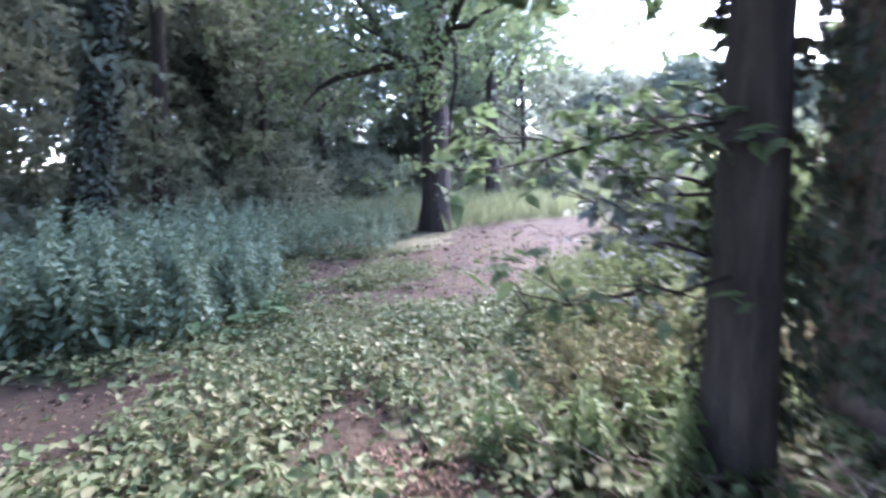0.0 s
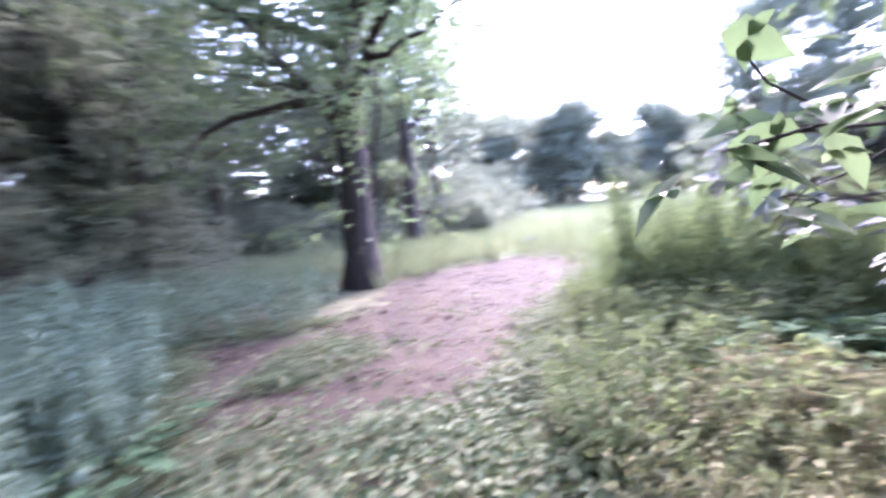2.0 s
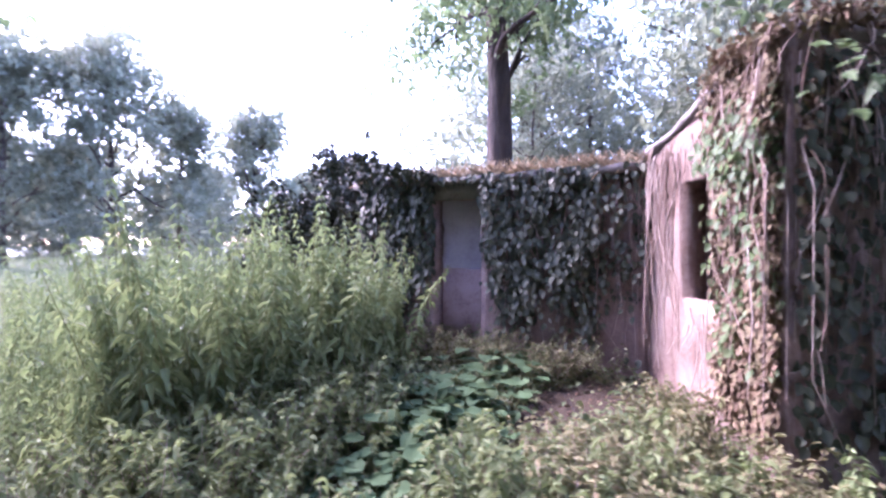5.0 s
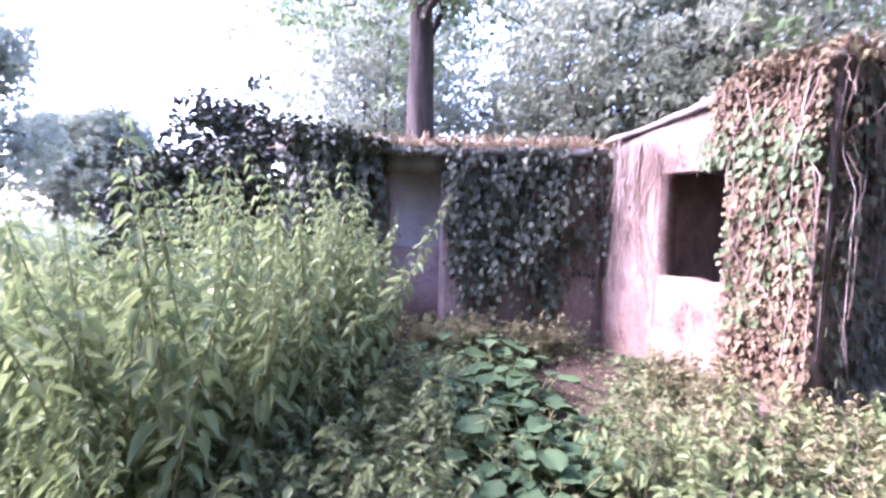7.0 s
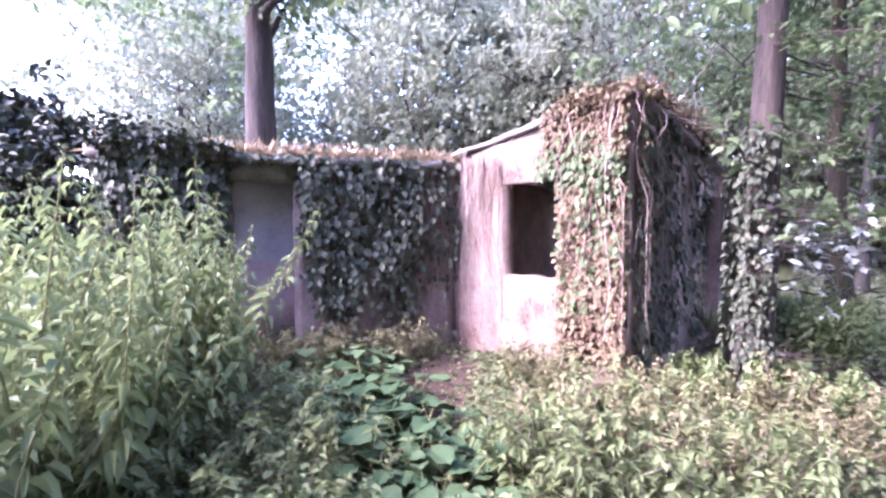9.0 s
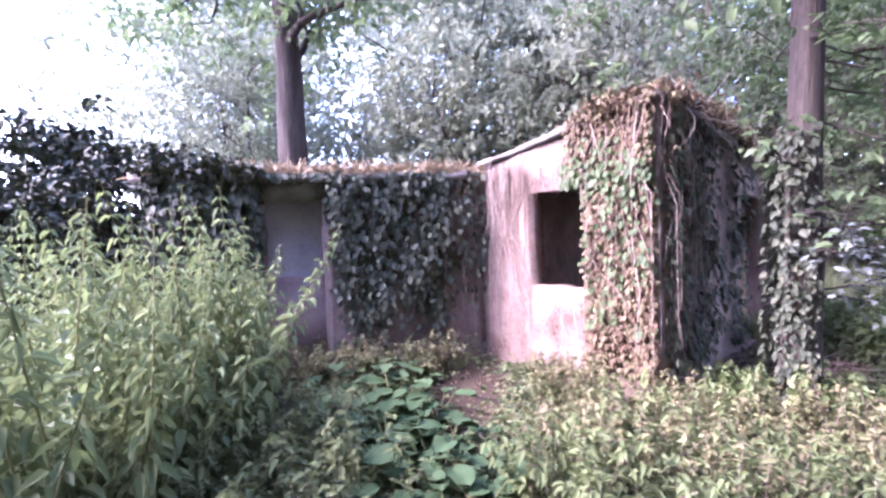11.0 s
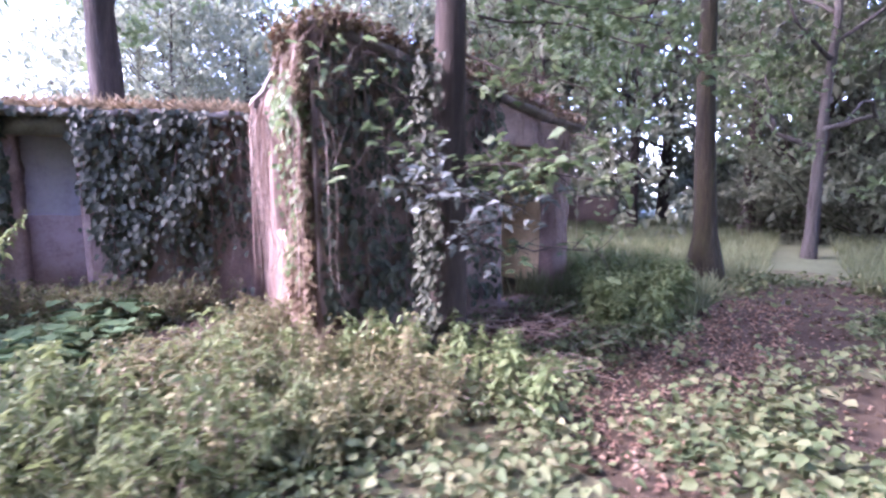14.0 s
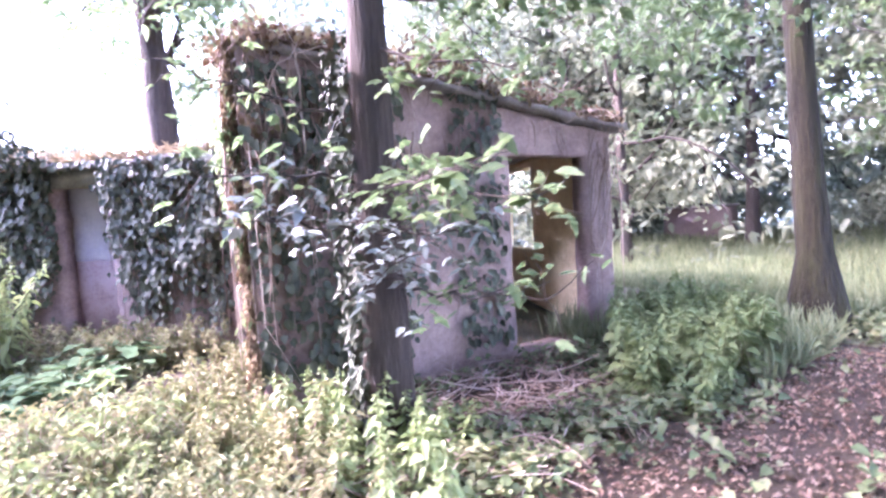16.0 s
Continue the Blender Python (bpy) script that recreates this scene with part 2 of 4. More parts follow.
g = np.concatenate([-np.geomspace(400, 16, 16), np.arange(-15, 20.01, 0.25), np.geomspace(21, 400, 16)])
gx, gy = np.meshgrid(g, g, indexing="ij")
gz = ground_z(gx, gy) + 0.025 * wave(gx, gy, 1.6) * (np.abs(gx) < 25) + 0.012 * wave(gx, gy, 7.0, 2.0) * (np.abs(gx) < 20)
n = len(g)
i, j = np.meshgrid(np.arange(n - 1), np.arange(n - 1), indexing="ij")
ground = piece("ground", np.stack([gx, gy, gz], -1), np.stack([i * n + j, (i + 1) * n + j, (i + 1) * n + j + 1, i * n + j + 1], -1), DIRT, smooth=True)
for m in (HUMUS, TURF):
    ground.data.materials.append(m)
cx, cy = (gx[:-1, :-1] + gx[1:, 1:]) / 2, (gy[:-1, :-1] + gy[1:, 1:]) / 2
far = (cy > 13.4) | (cx > 8.5) | (cy < -4.5) | (cx < -14)
ground.data.polygons.foreach_set("material_index", np.where(bare(cx, cy), 0, np.where(far, 2, 1)).ravel().astype(np.int32))
tagged(ground, "bare pinkish brown earth strewn with dry leaves", "ground", kind="structure")

# ---- the ruined hut ----
HUT = pose(2.284, 2.503, 0, 0, 0, -12.42)
hut = thing("ruined_hut", "low plastered hut, abandoned, windowless and overgrown with ivy", "ruin", m=HUT)


def worn_wall(name, p0, p1, thick, z0, top0, top1, holes, material, label="", wear=0.008, seed=1):
    """A wall from p0 to p1 (its outer face on that line, its body to the right of the way along it) with openings (s0, s1, z0, z1) cut through."""
    rng = np.random.default_rng(seed)
    p0, p1 = np.array(p0, float), np.array(p1, float)
    length = np.linalg.norm(p1 - p0)
    d = (p1 - p0) / length
    back = np.array([d[1], -d[0]])
    mid = max([h[3] for h in holes], default=z0 + 0.5) + 0.02
    cuts_s, cuts_z = {0.0, length}, {z0, mid, max(top0, top1)}
    for h in holes:
        cuts_s |= {h[0], h[1]}
        cuts_z |= {h[2], h[3]}

    def fill(c):
        c = sorted(c)
        out = []
        for a, b in zip(c, c[1:]):
            out += list(np.linspace(a, b, max(1, round((b - a) / 0.13)), endpoint=False))
        return out + [c[-1]]
    ss, zs = fill(cuts_s), fill(cuts_z)
    big = max(top0, top1)
    verts, quads, seen = [], [], {}

    def corner(i, j, side):
        if (i, j, side) not in seen:
            s, z = ss[i], zs[j]
            if z > mid:
                top = top0 + (top1 - top0) * s / length
                z = mid + (z - mid) * (top - mid) / (big - mid)
            p = p0 + d * s + back * (thick if side else 0) + back * rng.normal(0, wear * 0.5)
            seen[i, j, side] = len(verts)
            verts.append((p[0] + d[0] * rng.normal(0, wear), p[1] + d[1] * rng.normal(0, wear), z + rng.normal(0, wear)))
        return seen[i, j, side]

    def solid(i, j):
        if not (0 <= i < len(ss) - 1 and 0 <= j < len(zs) - 1):
            return False
        s, z = (ss[i] + ss[i + 1]) / 2, (zs[j] + zs[j + 1]) / 2
        return not any(h[0] < s < h[1] and h[2] < z < h[3] for h in holes)
    for i in range(len(ss) - 1):
        for j in range(len(zs) - 1):
            if not solid(i, j):
                continue
            c = lambda a, b, side: corner(i + a, j + b, side)
            quads += [(c(0, 0, 0), c(1, 0, 0), c(1, 1, 0), c(0, 1, 0)), (c(0, 0, 1), c(0, 1, 1), c(1, 1, 1), c(1, 0, 1))]
            if not solid(i - 1, j):
                quads.append((c(0, 0, 0), c(0, 1, 0), c(0, 1, 1), c(0, 0, 1)))
            if not solid(i + 1, j):
                quads.append((c(1, 0, 0), c(1, 0, 1), c(1, 1, 1), c(1, 1, 0)))
            if not solid(i, j - 1):
                quads.append((c(0, 0, 0), c(0, 0, 1), c(1, 0, 1), c(1, 0, 0)))
            if not solid(i, j + 1):
                quads.append((c(0, 1, 0), c(1, 1, 0), c(1, 1, 1), c(0, 1, 1)))
    return piece(name, verts, quads, material, hut, label)


def slab(name, outline, zs, thick, material, label="", parent=None, step=0.25, wear=0.02, seed=3):
    """A slab over a four-cornered outline; zs: the heights of its underside at the corners."""
    rng = np.random.default_rng(seed)
    o = np.array(outline, float)
    nu = max(2, round(np.linalg.norm(o[1] - o[0]) / step))
    nv = max(2, round(np.linalg.norm(o[3] - o[0]) / step))
    u, v = np.meshgrid(np.linspace(0, 1, nu + 1), np.linspace(0, 1, nv + 1), indexing="ij")
    w = [(1 - u) * (1 - v), u * (1 - v), u * v, (1 - u) * v]
    xy = sum(a[..., None] * c for a, c in zip(w, o)) + rng.normal(0, wear, (*u.shape, 2))
    z = sum(a * c for a, c in zip(w, zs))
    low = np.concatenate([xy, (z + rng.normal(0, 0.004, u.shape))[..., None]], -1)
    high = np.concatenate([xy, (z + thick + rng.normal(0, 0.012, u.shape))[..., None]], -1)
    k = low[..., 0].size
    idx = np.arange(k).reshape(u.shape)
    q = [np.stack([idx[:-1, :-1], idx[:-1, 1:], idx[1:, 1:], idx[1:, :-1]], -1).reshape(-1, 4)]
    q.append(q[0][:, ::-1] + k)
    ring = np.concatenate([idx[:, 0], idx[-1, 1:], idx[-2::-1, -1], idx[0, -2::-1]])
    q.append(np.stack([ring[:-1], ring[1:], ring[1:] + k, ring[:-1] + k], -1))
    return piece(name, np.concatenate([low.reshape(-1, 3), high.reshape(-1, 3)]), np.concatenate(q), material, parent or hut, label)


CORNER = (2.40, -0.10)
BDIR = np.array([0.40, 0.9165])
BOUT = np.array([-0.9165, 0.40])
B_END = np.array(CORNER) + BDIR * 3.9
worn_wall("front_wall", (0, 0), CORNER, 0.2, -0.2, 2.72, 2.42, [(0.78, 1.52, 1.01, 2.04)], PLASTER, "pale pinkish weathered plaster wall with a window opening", seed=2)
worn_wall("end_wall", (0.33, -3.45), (0, -0.004), 0.2, -0.2, 2.18, 2.72, [(0.33, 1.25, 0.12, 1.95)], GREY_PLASTER, "grimy grey rendered wall with a doorway", seed=3)
worn_wall("back_wall", (3.4, -3.9), (0.35, -3.46), 0.2, -0.2, 2.16, 2.16, [(0.2, 1.5, 0.9, 2.05)], CREAM, "cream painted wall with a window opening", seed=4)
# takes the darker render so that the room behind the window looks shaded
worn_wall("party_wall", (2.45, -0.32), (3.38, -3.7), 0.18, -0.2, 2.36, 2.16, [], GREY_PLASTER, "inner wall coloured dark for the room's shade", seed=5)
slab("roof", [(-0.06, 0.05), (2.5, -0.03), (3.5, -4.0), (0.22, -3.58)], [2.73, 2.43, 2.19, 2.19], 0.055, CONCRETE, "thin concrete roof slab with a crumbling edge")
slab("dado", [(0.62, -3.37), (3.2, -3.74), (3.2, -3.7), (0.62, -3.33)], [0.1, 0.1, 0.1, 0.1], 0.76, BLUE, "faded blue painted dado", wear=0.002)
slab("floor_slab", [(0.2, -0.22), (2.3, -0.3), (3.2, -3.6), (0.5, -3.3)], [0.0, 0.0, 0.0, 0.0], 0.08, CONCRETE, "dusty concrete floor", wear=0.002)
b0 = np.array(CORNER) + BDIR * 0.004
worn_wall("wing_wall", b0, B_END, 0.18, -0.3, 2.28, 2.28, [(2.0, 2.66, 0.12, 2.08)], GREY_PLASTER, "grey wall of the low wing, with an opening", seed=6)
inner = [b0 + BDIR * 0.3 - BOUT * 0.3, B_END - BOUT * 0.3]
worn_wall("wing_inner_wall", inner[0] + BDIR * 0.4, inner[1], 0.15, -0.3, 2.26, 2.26, [], LILAC, "pale lilac painted inner wall", seed=7)
pd = [inner[0] + BDIR * 0.45 + BOUT * 0.03, inner[1] + BOUT * 0.03, inner[1] + BOUT * 0.004, inner[0] + BDIR * 0.45 + BOUT * 0.004]
slab("pink_dado", pd, [-0.1] * 4, 1.25, PINK, "faded pink painted dado", wear=0.002)
worn_wall("wing_far_wall", B_END - BDIR * 0.17 - BOUT * 0.19, B_END - BDIR * 0.17 - BOUT * 2.6, 0.16, -0.3, 2.28, 2.28, [], GREY_PLASTER, seed=8)
worn_wall("wing_back_wall", B_END - BOUT * 2.6, b0 + BDIR * 0.2 - BOUT * 2.6, 0.16, -0.3, 2.28, 2.28, [], GREY_PLASTER, seed=9)
ro = [b0 + BOUT * 0.14 + BDIR * 0.06, B_END + BOUT * 0.14 + BDIR * 0.1, B_END - BOUT * 2.75 + BDIR * 0.1, b0 - BOUT * 2.75 + BDIR * 0.06]
slab("wing_roof", ro, [2.29] * 4, 0.08, CONCRETE, "concrete wing roof under dead grass", seed=5)
lin = b0 + BDIR * 1.86 + BOUT * 0.035
slab("lintel", [lin, lin + BDIR * 0.9, lin + BDIR * 0.9 - BOUT * 0.03, lin - BOUT * 0.03], [2.085] * 4, 0.19, CONCRETE, "bare concrete lintel", wear=0.003)

def ivy_sheet(n, p0, p1, out, z0, z1, mask, size, rng, depth=0.1):
    """Leaves hung over a wall's face from p0 to p1 (hut plan), where mask(s, z) lets them."""
    p0, p1, out = np.array(p0, float), np.array(p1, float), np.array(out, float)
    length = np.linalg.norm(p1 - p0)
    s, z = rng.uniform(0, length, n), rng.uniform(z0, z1, n)
    keep = mask(s, z) > rng.uniform(0, 1, n)
    s, z = s[keep], z[keep]
    k = len(s)
    off = 0.02 + depth * rng.uniform(0, 1, k) ** 1.5 * (1 + 0.6 * wave(s, z, 2.5))
    d = (p1 - p0) / length
    xy = p0 + d * s[:, None] + out * off[:, None]
    base = np.concatenate([xy, z[:, None]], 1)
    o3, d3 = np.append(out, 0), np.append(d, 0)
    way = np.array([0, 0, -1.0]) + o3 * rng.uniform(0, 0.7, (k, 1)) + d3 * rng.normal(0, 0.6, (k, 1))
    up = o3 + rng.normal(0, 0.35, (k, 3))
    ln = rng.uniform(0.7, 1.3, k) * size
    return leaves(base, way, up, ln, ln * 0.85, 0.15, 0.1)


def vines(n, p0, p1, out, ztop, zlow, rng, r=0.006):
    p0, p1, out = np.array(p0, float), np.array(p1, float), np.array(out, float)
    parts = []
    for _ in range(n):
        f = rng.uniform(0, 1)
        st = np.append(p0 + (p1 - p0) * f + out * rng.uniform(0.02, 0.09), ztop - rng.uniform(0, 0.25))
        pts = crooked(st, (0, 0, -1), (ztop - zlow) * rng.uniform(0.35, 1.0), 9, 0.22, rng, -0.2)
        lim = (pts[:, :2] - p0) @ out
        pts[:, :2] += out * (np.clip(lim, 0.015, 0.14) - lim)[:, None]
        along = (p1 - p0) / np.linalg.norm(p1 - p0)
        lim = (pts[:, :2] - p0) @ along
        pts[:, :2] += along * (np.clip(lim, 0, np.linalg.norm(p1 - p0)) - lim)[:, None]
        parts.append(tube(pts, np.linspace(r, r * 0.4, len(pts)) * rng.uniform(0.6, 1.6), 4))
    return join(*parts)


rng = np.random.default_rng(21)
outA, outE = np.array([0.04, 1.0]), np.array([-0.9954, -0.0953])

green_ivy = thing("ivy", "dense dark green ivy hanging over the wing wall", "ivy", kind="stuff", m=HUT)


def curtain(s, z):
    """Ivy hangs in ropes of uneven length, thin near the corner and clear of the opening."""
    low = 0.55 + 0.3 * np.sin(s * 7.3) + 0.22 * np.sin(s * 17.0 + 1.0) + 0.12 * np.sin(s * 41.0)
    rope = 0.72 + 0.28 * np.sin(s * 29.0 + 1.5 * np.sin(z * 2.1)) + 0.3 * wave(s, z, 2.4)
    thick = np.clip((z - low) / 0.5, 0.06, 1) * np.where(s < 0.5, 0.22, 1.0)
    return np.where((s > 1.93) & (s < 2.67) & (z < 2.32), 0.0, np.clip(rope, 0, 1) * thick)


hanging = ivy_sheet(17000, b0, B_END, BOUT, 0.15, 2.4, curtain, 0.075, rng, 0.2)
bed = rng.normal(0, 1, (5200, 2)) * (0.0, 0.16)
along = rng.uniform(2.6, 3.95, len(bed))
xy = b0 + BDIR * along[:, None] - BOUT * (0.25 + bed[:, 1:2] * 1.6)
bed = np.concatenate([xy, (2.38 + np.abs(rng.normal(0, 0.09, len(xy))) * (along - 2.3))[:, None]], 1)
hl = rng.uniform(0.05, 0.1, len(bed))
bed = leaves(bed, rng.normal(0, 1, bed.shape), rng.normal(0, 0.5, bed.shape) + (0, 0, 1), hl, hl * 0.85)
piece("leaves", *join(hanging, bed), IVY, green_ivy)
piece("stems", *vines(80, b0, b0 + BDIR * 1.92, BOUT, 2.42, 0.1, rng, 0.007), VINE, green_ivy)

dead_ivy = thing("dead_ivy", "dead brown ivy clinging to the corner of the hut", "ivy", kind="stuff", m=HUT)
mask = lambda s, z: np.where((s > 0.74) & (z < 2.05), 0.0, 1.0) * np.clip(1.1 - 2.2 * np.clip(s - 0.55 - 0.12 * wave(s, z, 4), 0, 1) - 1.2 * np.clip(0.65 - z, 0, 1) + 0.35 * wave(s, z, 3.0), 0, 1)
sheet = ivy_sheet(9000, (0, 0), (0.95, -0.04), outA, 0.3, 2.76, mask, 0.042, rng, 0.09)
heap = rng.normal(0, 1, (2200, 3)) * (0.2, 0.13, 0.05) + (0.36, -0.14, 2.76)
hl = rng.uniform(0.035, 0.07, len(heap))
heap = leaves(heap, rng.normal(0, 1, heap.shape) + (0, 0.3, -0.8), rng.normal(0, 1, heap.shape), hl, hl * 0.8)
mask = lambda s, z: np.clip(0.7 - 2.5 * s, 0, 1) * (z > 1.2)
edge = ivy_sheet(700, (0, -0.01), (0.03, -0.4), outE, 0.4, 2.78, mask, 0.052, rng, 0.08)
piece("leaves", *join(sheet, heap, edge), DEAD_IVY, dead_ivy)
mask = lambda s, z: np.clip(np.exp(-((z - 2.1) / 0.16) ** 2) + 0.22 + 0.3 * wave(s, z, 3.5, 1.0), 0, 1) * np.where((s > 0.72) & (z < 2.05), 0, 1)
piece("green_leaves", *ivy_sheet(2400, (0, 0), (0.95, -0.04), outA, 0.7, 2.5, mask, 0.06, rng, 0.15), OAK, dead_ivy, "a few living green leaves")
piece("stems", *join(vines(40, (-0.02, 0), (0.7, -0.03), outA, 2.8, 0.3, rng), vines(44, (1.56, -0.065), (2.35, -0.1), outA, 2.5, 0.1, rng, 0.006), vines(16, (0.8, -0.03), (1.5, -0.065), outA, 2.5, 2.05, rng, 0.005), vines(9, (0.8, -0.03), (1.5, -0.065), outA, 1.02, 0.2, rng, 0.005), vines(16, (0, -0.03), (0.04, -0.4), outE, 2.76, 0.2, rng)), VINE, dead_ivy)

end_ivy = thing("ivy", "patchy dark ivy and bare stems on the end wall", "ivy", kind="stuff", m=HUT)
mask = lambda s, z: np.clip(np.where((s > 1.2) & (s < 1.62), 0.0, np.where(s < 1.3, 1.0, 0.0)) + np.where((s > 1.62) & (s < 2.1), 0.85, 0) + 0.5 * wave(s, z, 2.2) - 0.2, 0, 1) * np.where(s > 2.12, 0.0, 1.0)
piece("leaves", *ivy_sheet(4300, (0, 0), (0.33, -3.45), outE, 0.3, 2.6, mask, 0.075, rng, 0.12), IVY, end_ivy)
piece("stems", *join(vines(26, (0.0, -0.1), (0.12, -1.4), outE, 2.62, 0.2, rng), vines(20, (0.3, -3.15), (0.33, -3.44), outE, 2.2, 0.3, rng), vines(18, (0.15, -1.5), (0.33, -3.4), outE, 2.35, 1.95, rng)), VINE, end_ivy)

roof_tangle = thing("roof_tangle", "tangle of dead vines and leaves along the roof's edge", "vines", kind="stuff", m=HUT)
k = 3600
f = rng.uniform(0, 1, k)
over = np.array([0.0, -0.1]) + np.array([0.3, -3.4]) * f[:, None] + np.stack([rng.normal(0.1, 0.13, k), 0 * f], 1)
hump = 2.80 - 0.55 * f + np.abs(rng.normal(0, 1, k)) * (0.05 + 0.12 * np.sin(np.pi * f) ** 2 * (0.6 + 0.5 * np.sin(f * 19)))
hl = rng.uniform(0.03, 0.075, k)
tangle = np.concatenate([over, hump[:, None]], 1)
piece("dead_leaves", *leaves(tangle, rng.normal(0, 1, (k, 3)) - (0, 0, 0.3), rng.normal(0, 0.6, (k, 3)) + (0, 0, 1), hl, hl * 0.7), DEAD_IVY, roof_tangle)
strands = []
for q in range(70):
    f = rng.uniform(0, 1)
    p = crooked((0.3 * f - 0.03, -0.1 - 3.4 * f, 2.82 - 0.54 * f), rng.normal(0, 1, 3) * (0.3, 1, 0.25), rng.uniform(0.3, 0.9), 8, 0.3, rng, -0.03)
    strands.append(tube(p, np.linspace(0.006, 0.002, 9), 4))
piece("dead_stems", *join(*strands), VINE, roof_tangle)

roof_grass = thing("roof_grass", "dead straw-coloured grass growing along the wing roof", "grass", kind="stuff", m=HUT)
k = 5200
s, w = rng.uniform(0, 3.9, k), rng.uniform(0, 1, k) ** 1.7 * 2.2 - 0.1
xy = b0 + BDIR * s[:, None] - BOUT * w[:, None]
ln = rng.uniform(0.08, 0.34, k)
piece("blades", *leaves(np.concatenate([xy, np.full((k, 1), 2.36)], 1), rng.normal(0, 0.55, (k, 3)) + (0, 0, 1), rng.normal(0, 1, (k, 3)), ln, np.full(k, 0.012), 0.1, 0.3), STRAW, roof_grass)

# ---- trees ----
def crown(tips, n, spread, size, rng, flat=0.7):
    """Leaves in uneven sprays round the tips of the limbs."""
    tips = np.asarray(tips)
    c = tips[rng.integers(0, len(tips), n // 14)] + rng.normal(0, spread, (n // 14, 3)) * (1, 1, flat)
    base = np.repeat(c, 14, 0)
    base = base + rng.normal(0, spread * 0.22, base.shape) * (1, 1, 0.6)
    ln = rng.uniform(0.6, 1.3, len(base)) * size
    return leaves(base, rng.normal(0, 1, base.shape) + (0, 0, -0.25), rng.normal(0, 0.6, base.shape) + (0, 0, 1), ln, ln * 0.6, 0.2, 0.2)


def tree(label, pos, height, r, lean=(0, 0), fork=0.4, limbs=9, reach=2.5, leaf_n=6000, leaf=0.13, spread=0.7, seed=1, bark=None, foliage=None, ivy=0, group="", sides=10, flare=1.35, low=0.0, name="tree", dome=False, stout=0.34):
    rng = np.random.default_rng(seed)
    root = thing(name, label, "tree", group)
    root.location = pos
    n = 14
    f = np.linspace(0, 1, n)
    sway = np.cumsum(rng.normal(0, 0.035, (n, 2)), 0) * height * 0.12
    pts = np.stack([lean[0] * f * height + sway[:, 0] * f, lean[1] * f * height + sway[:, 1] * f, f * height - 0.1 * (f == 0)], 1)
    rad = r * (1 - 0.75 * f) * (1 + (flare - 1) * np.exp(-f * height / 0.3))
    piece("trunk", *tube(pts, rad, sides, 0.05, rng), bark or BARK, root, smooth=True)
    tips = []
    for a in range(limbs):
        h = fork + (1 - fork) * (a + rng.uniform(0, 0.8)) / limbs
        at = np.array([np.interp(h, f, pts[:, c]) for c in range(3)])
        ang = a * 2.4 + rng.uniform(-0.5, 0.5)
        up = 0.2 + 0.7 * h
        ln = reach * rng.uniform(0.7, 1.15) * ((1.15 - 0.55 * h) if not dome else 0.45 + 0.75 * math.sin(math.pi * min(1, (h - fork) / (1 - fork) * 0.8 + 0.2)))
        lp = crooked(at, (math.cos(ang), math.sin(ang), up), ln, 7, 0.22, rng, 0.04 - low)
        lr = np.linspace(r * stout * (1.2 - h * 0.7), r * 0.05, len(lp))
        parts = [tube(lp, lr, 6, 0.04, rng)]
        tips += [lp[-1], lp[-2], lp[4]]
        for _ in range(3):
            q = rng.integers(2, 6)
            sp = crooked(lp[q], unit(lp[q] - lp[0]) + rng.normal(0, 0.6, 3), ln * 0.5, 5, 0.3, rng)
            parts.append(tube(sp, np.linspace(lr[q] * 0.6, 0.008, len(sp)), 5))
            tips += [sp[-1], sp[-2], sp[2]]
        piece("limb", *join(*parts), bark or BARK, root, smooth=True)
    tips.append(pts[-1])
    if leaf_n:
        piece("crown", *crown(tips, leaf_n, spread, leaf, rng), foliage or OAK, root)
    if ivy:
        h = rng.uniform(0.0, fork * 1.15, ivy)
        at = np.stack([np.interp(h, f, pts[:, c]) for c in range(3)], 1)
        ang = rng.uniform(0, 2 * np.pi, ivy)
        o = np.stack([np.cos(ang), np.sin(ang), np.zeros(ivy)], 1)
        at = at + o * (np.interp(h, f, rad) + rng.uniform(0, 0.12, ivy) * (1 + 0.7 * wave(ang * 1.5, h * height, 1.0)))[:, None]
        ln = rng.uniform(0.05, 0.1, ivy)
        piece("ivy", *leaves(at, o * 0.5 + (0, 0, -0.8) + rng.normal(0, 0.4, at.shape), o, ln, ln * 0.85, 0.15, 0.1), IVY, root, "dark green ivy climbing the trunk")
    return root


def gz(x, y):
    return float(ground_z(x, y))


tree("spreading oak with a stout dark trunk beside the path", (0.75, 12.1, gz(0, 12.1)), 9.5, 0.41, (0.0, 0.0), 0.36, 20, 5.6, 27000, 0.15, 0.95, 4, group="", low=0.035, stout=0.42, name="oak_tree").rotation_euler = (0, 0, math.pi)
tree("leaning tree trunk wrapped in ivy among nettles", (-5.1, 7.5, gz(0, 7.5)), 11, 0.2, (0.24, 0.0), 0.55, 10, 3.0, 9000, 0.14, 0.8, 5, ivy=6500)
tree("slim dark tree at the edge of the wood", (-6.2, 12.2, -0.12), 12, 0.22, (0.1, 0.0), 0.5, 8, 3.0, 5000, 0.16, 0.8, 6)
tree("tree with a pale split trunk at the meadow edge", (3.5, 18.5, 0), 10, 0.3, (0, 0), 0.4, 9, 3.2, 8000, 0.16, 0.9, 7)
tree("tall bare-trunked oak rising behind the hut", (7.7, 2.75, gz(0, 2.75)), 11, 0.27, (-0.015, 0.01), 0.34, 14, 2.8, 13000, 0.13, 0.5, 8, group="")
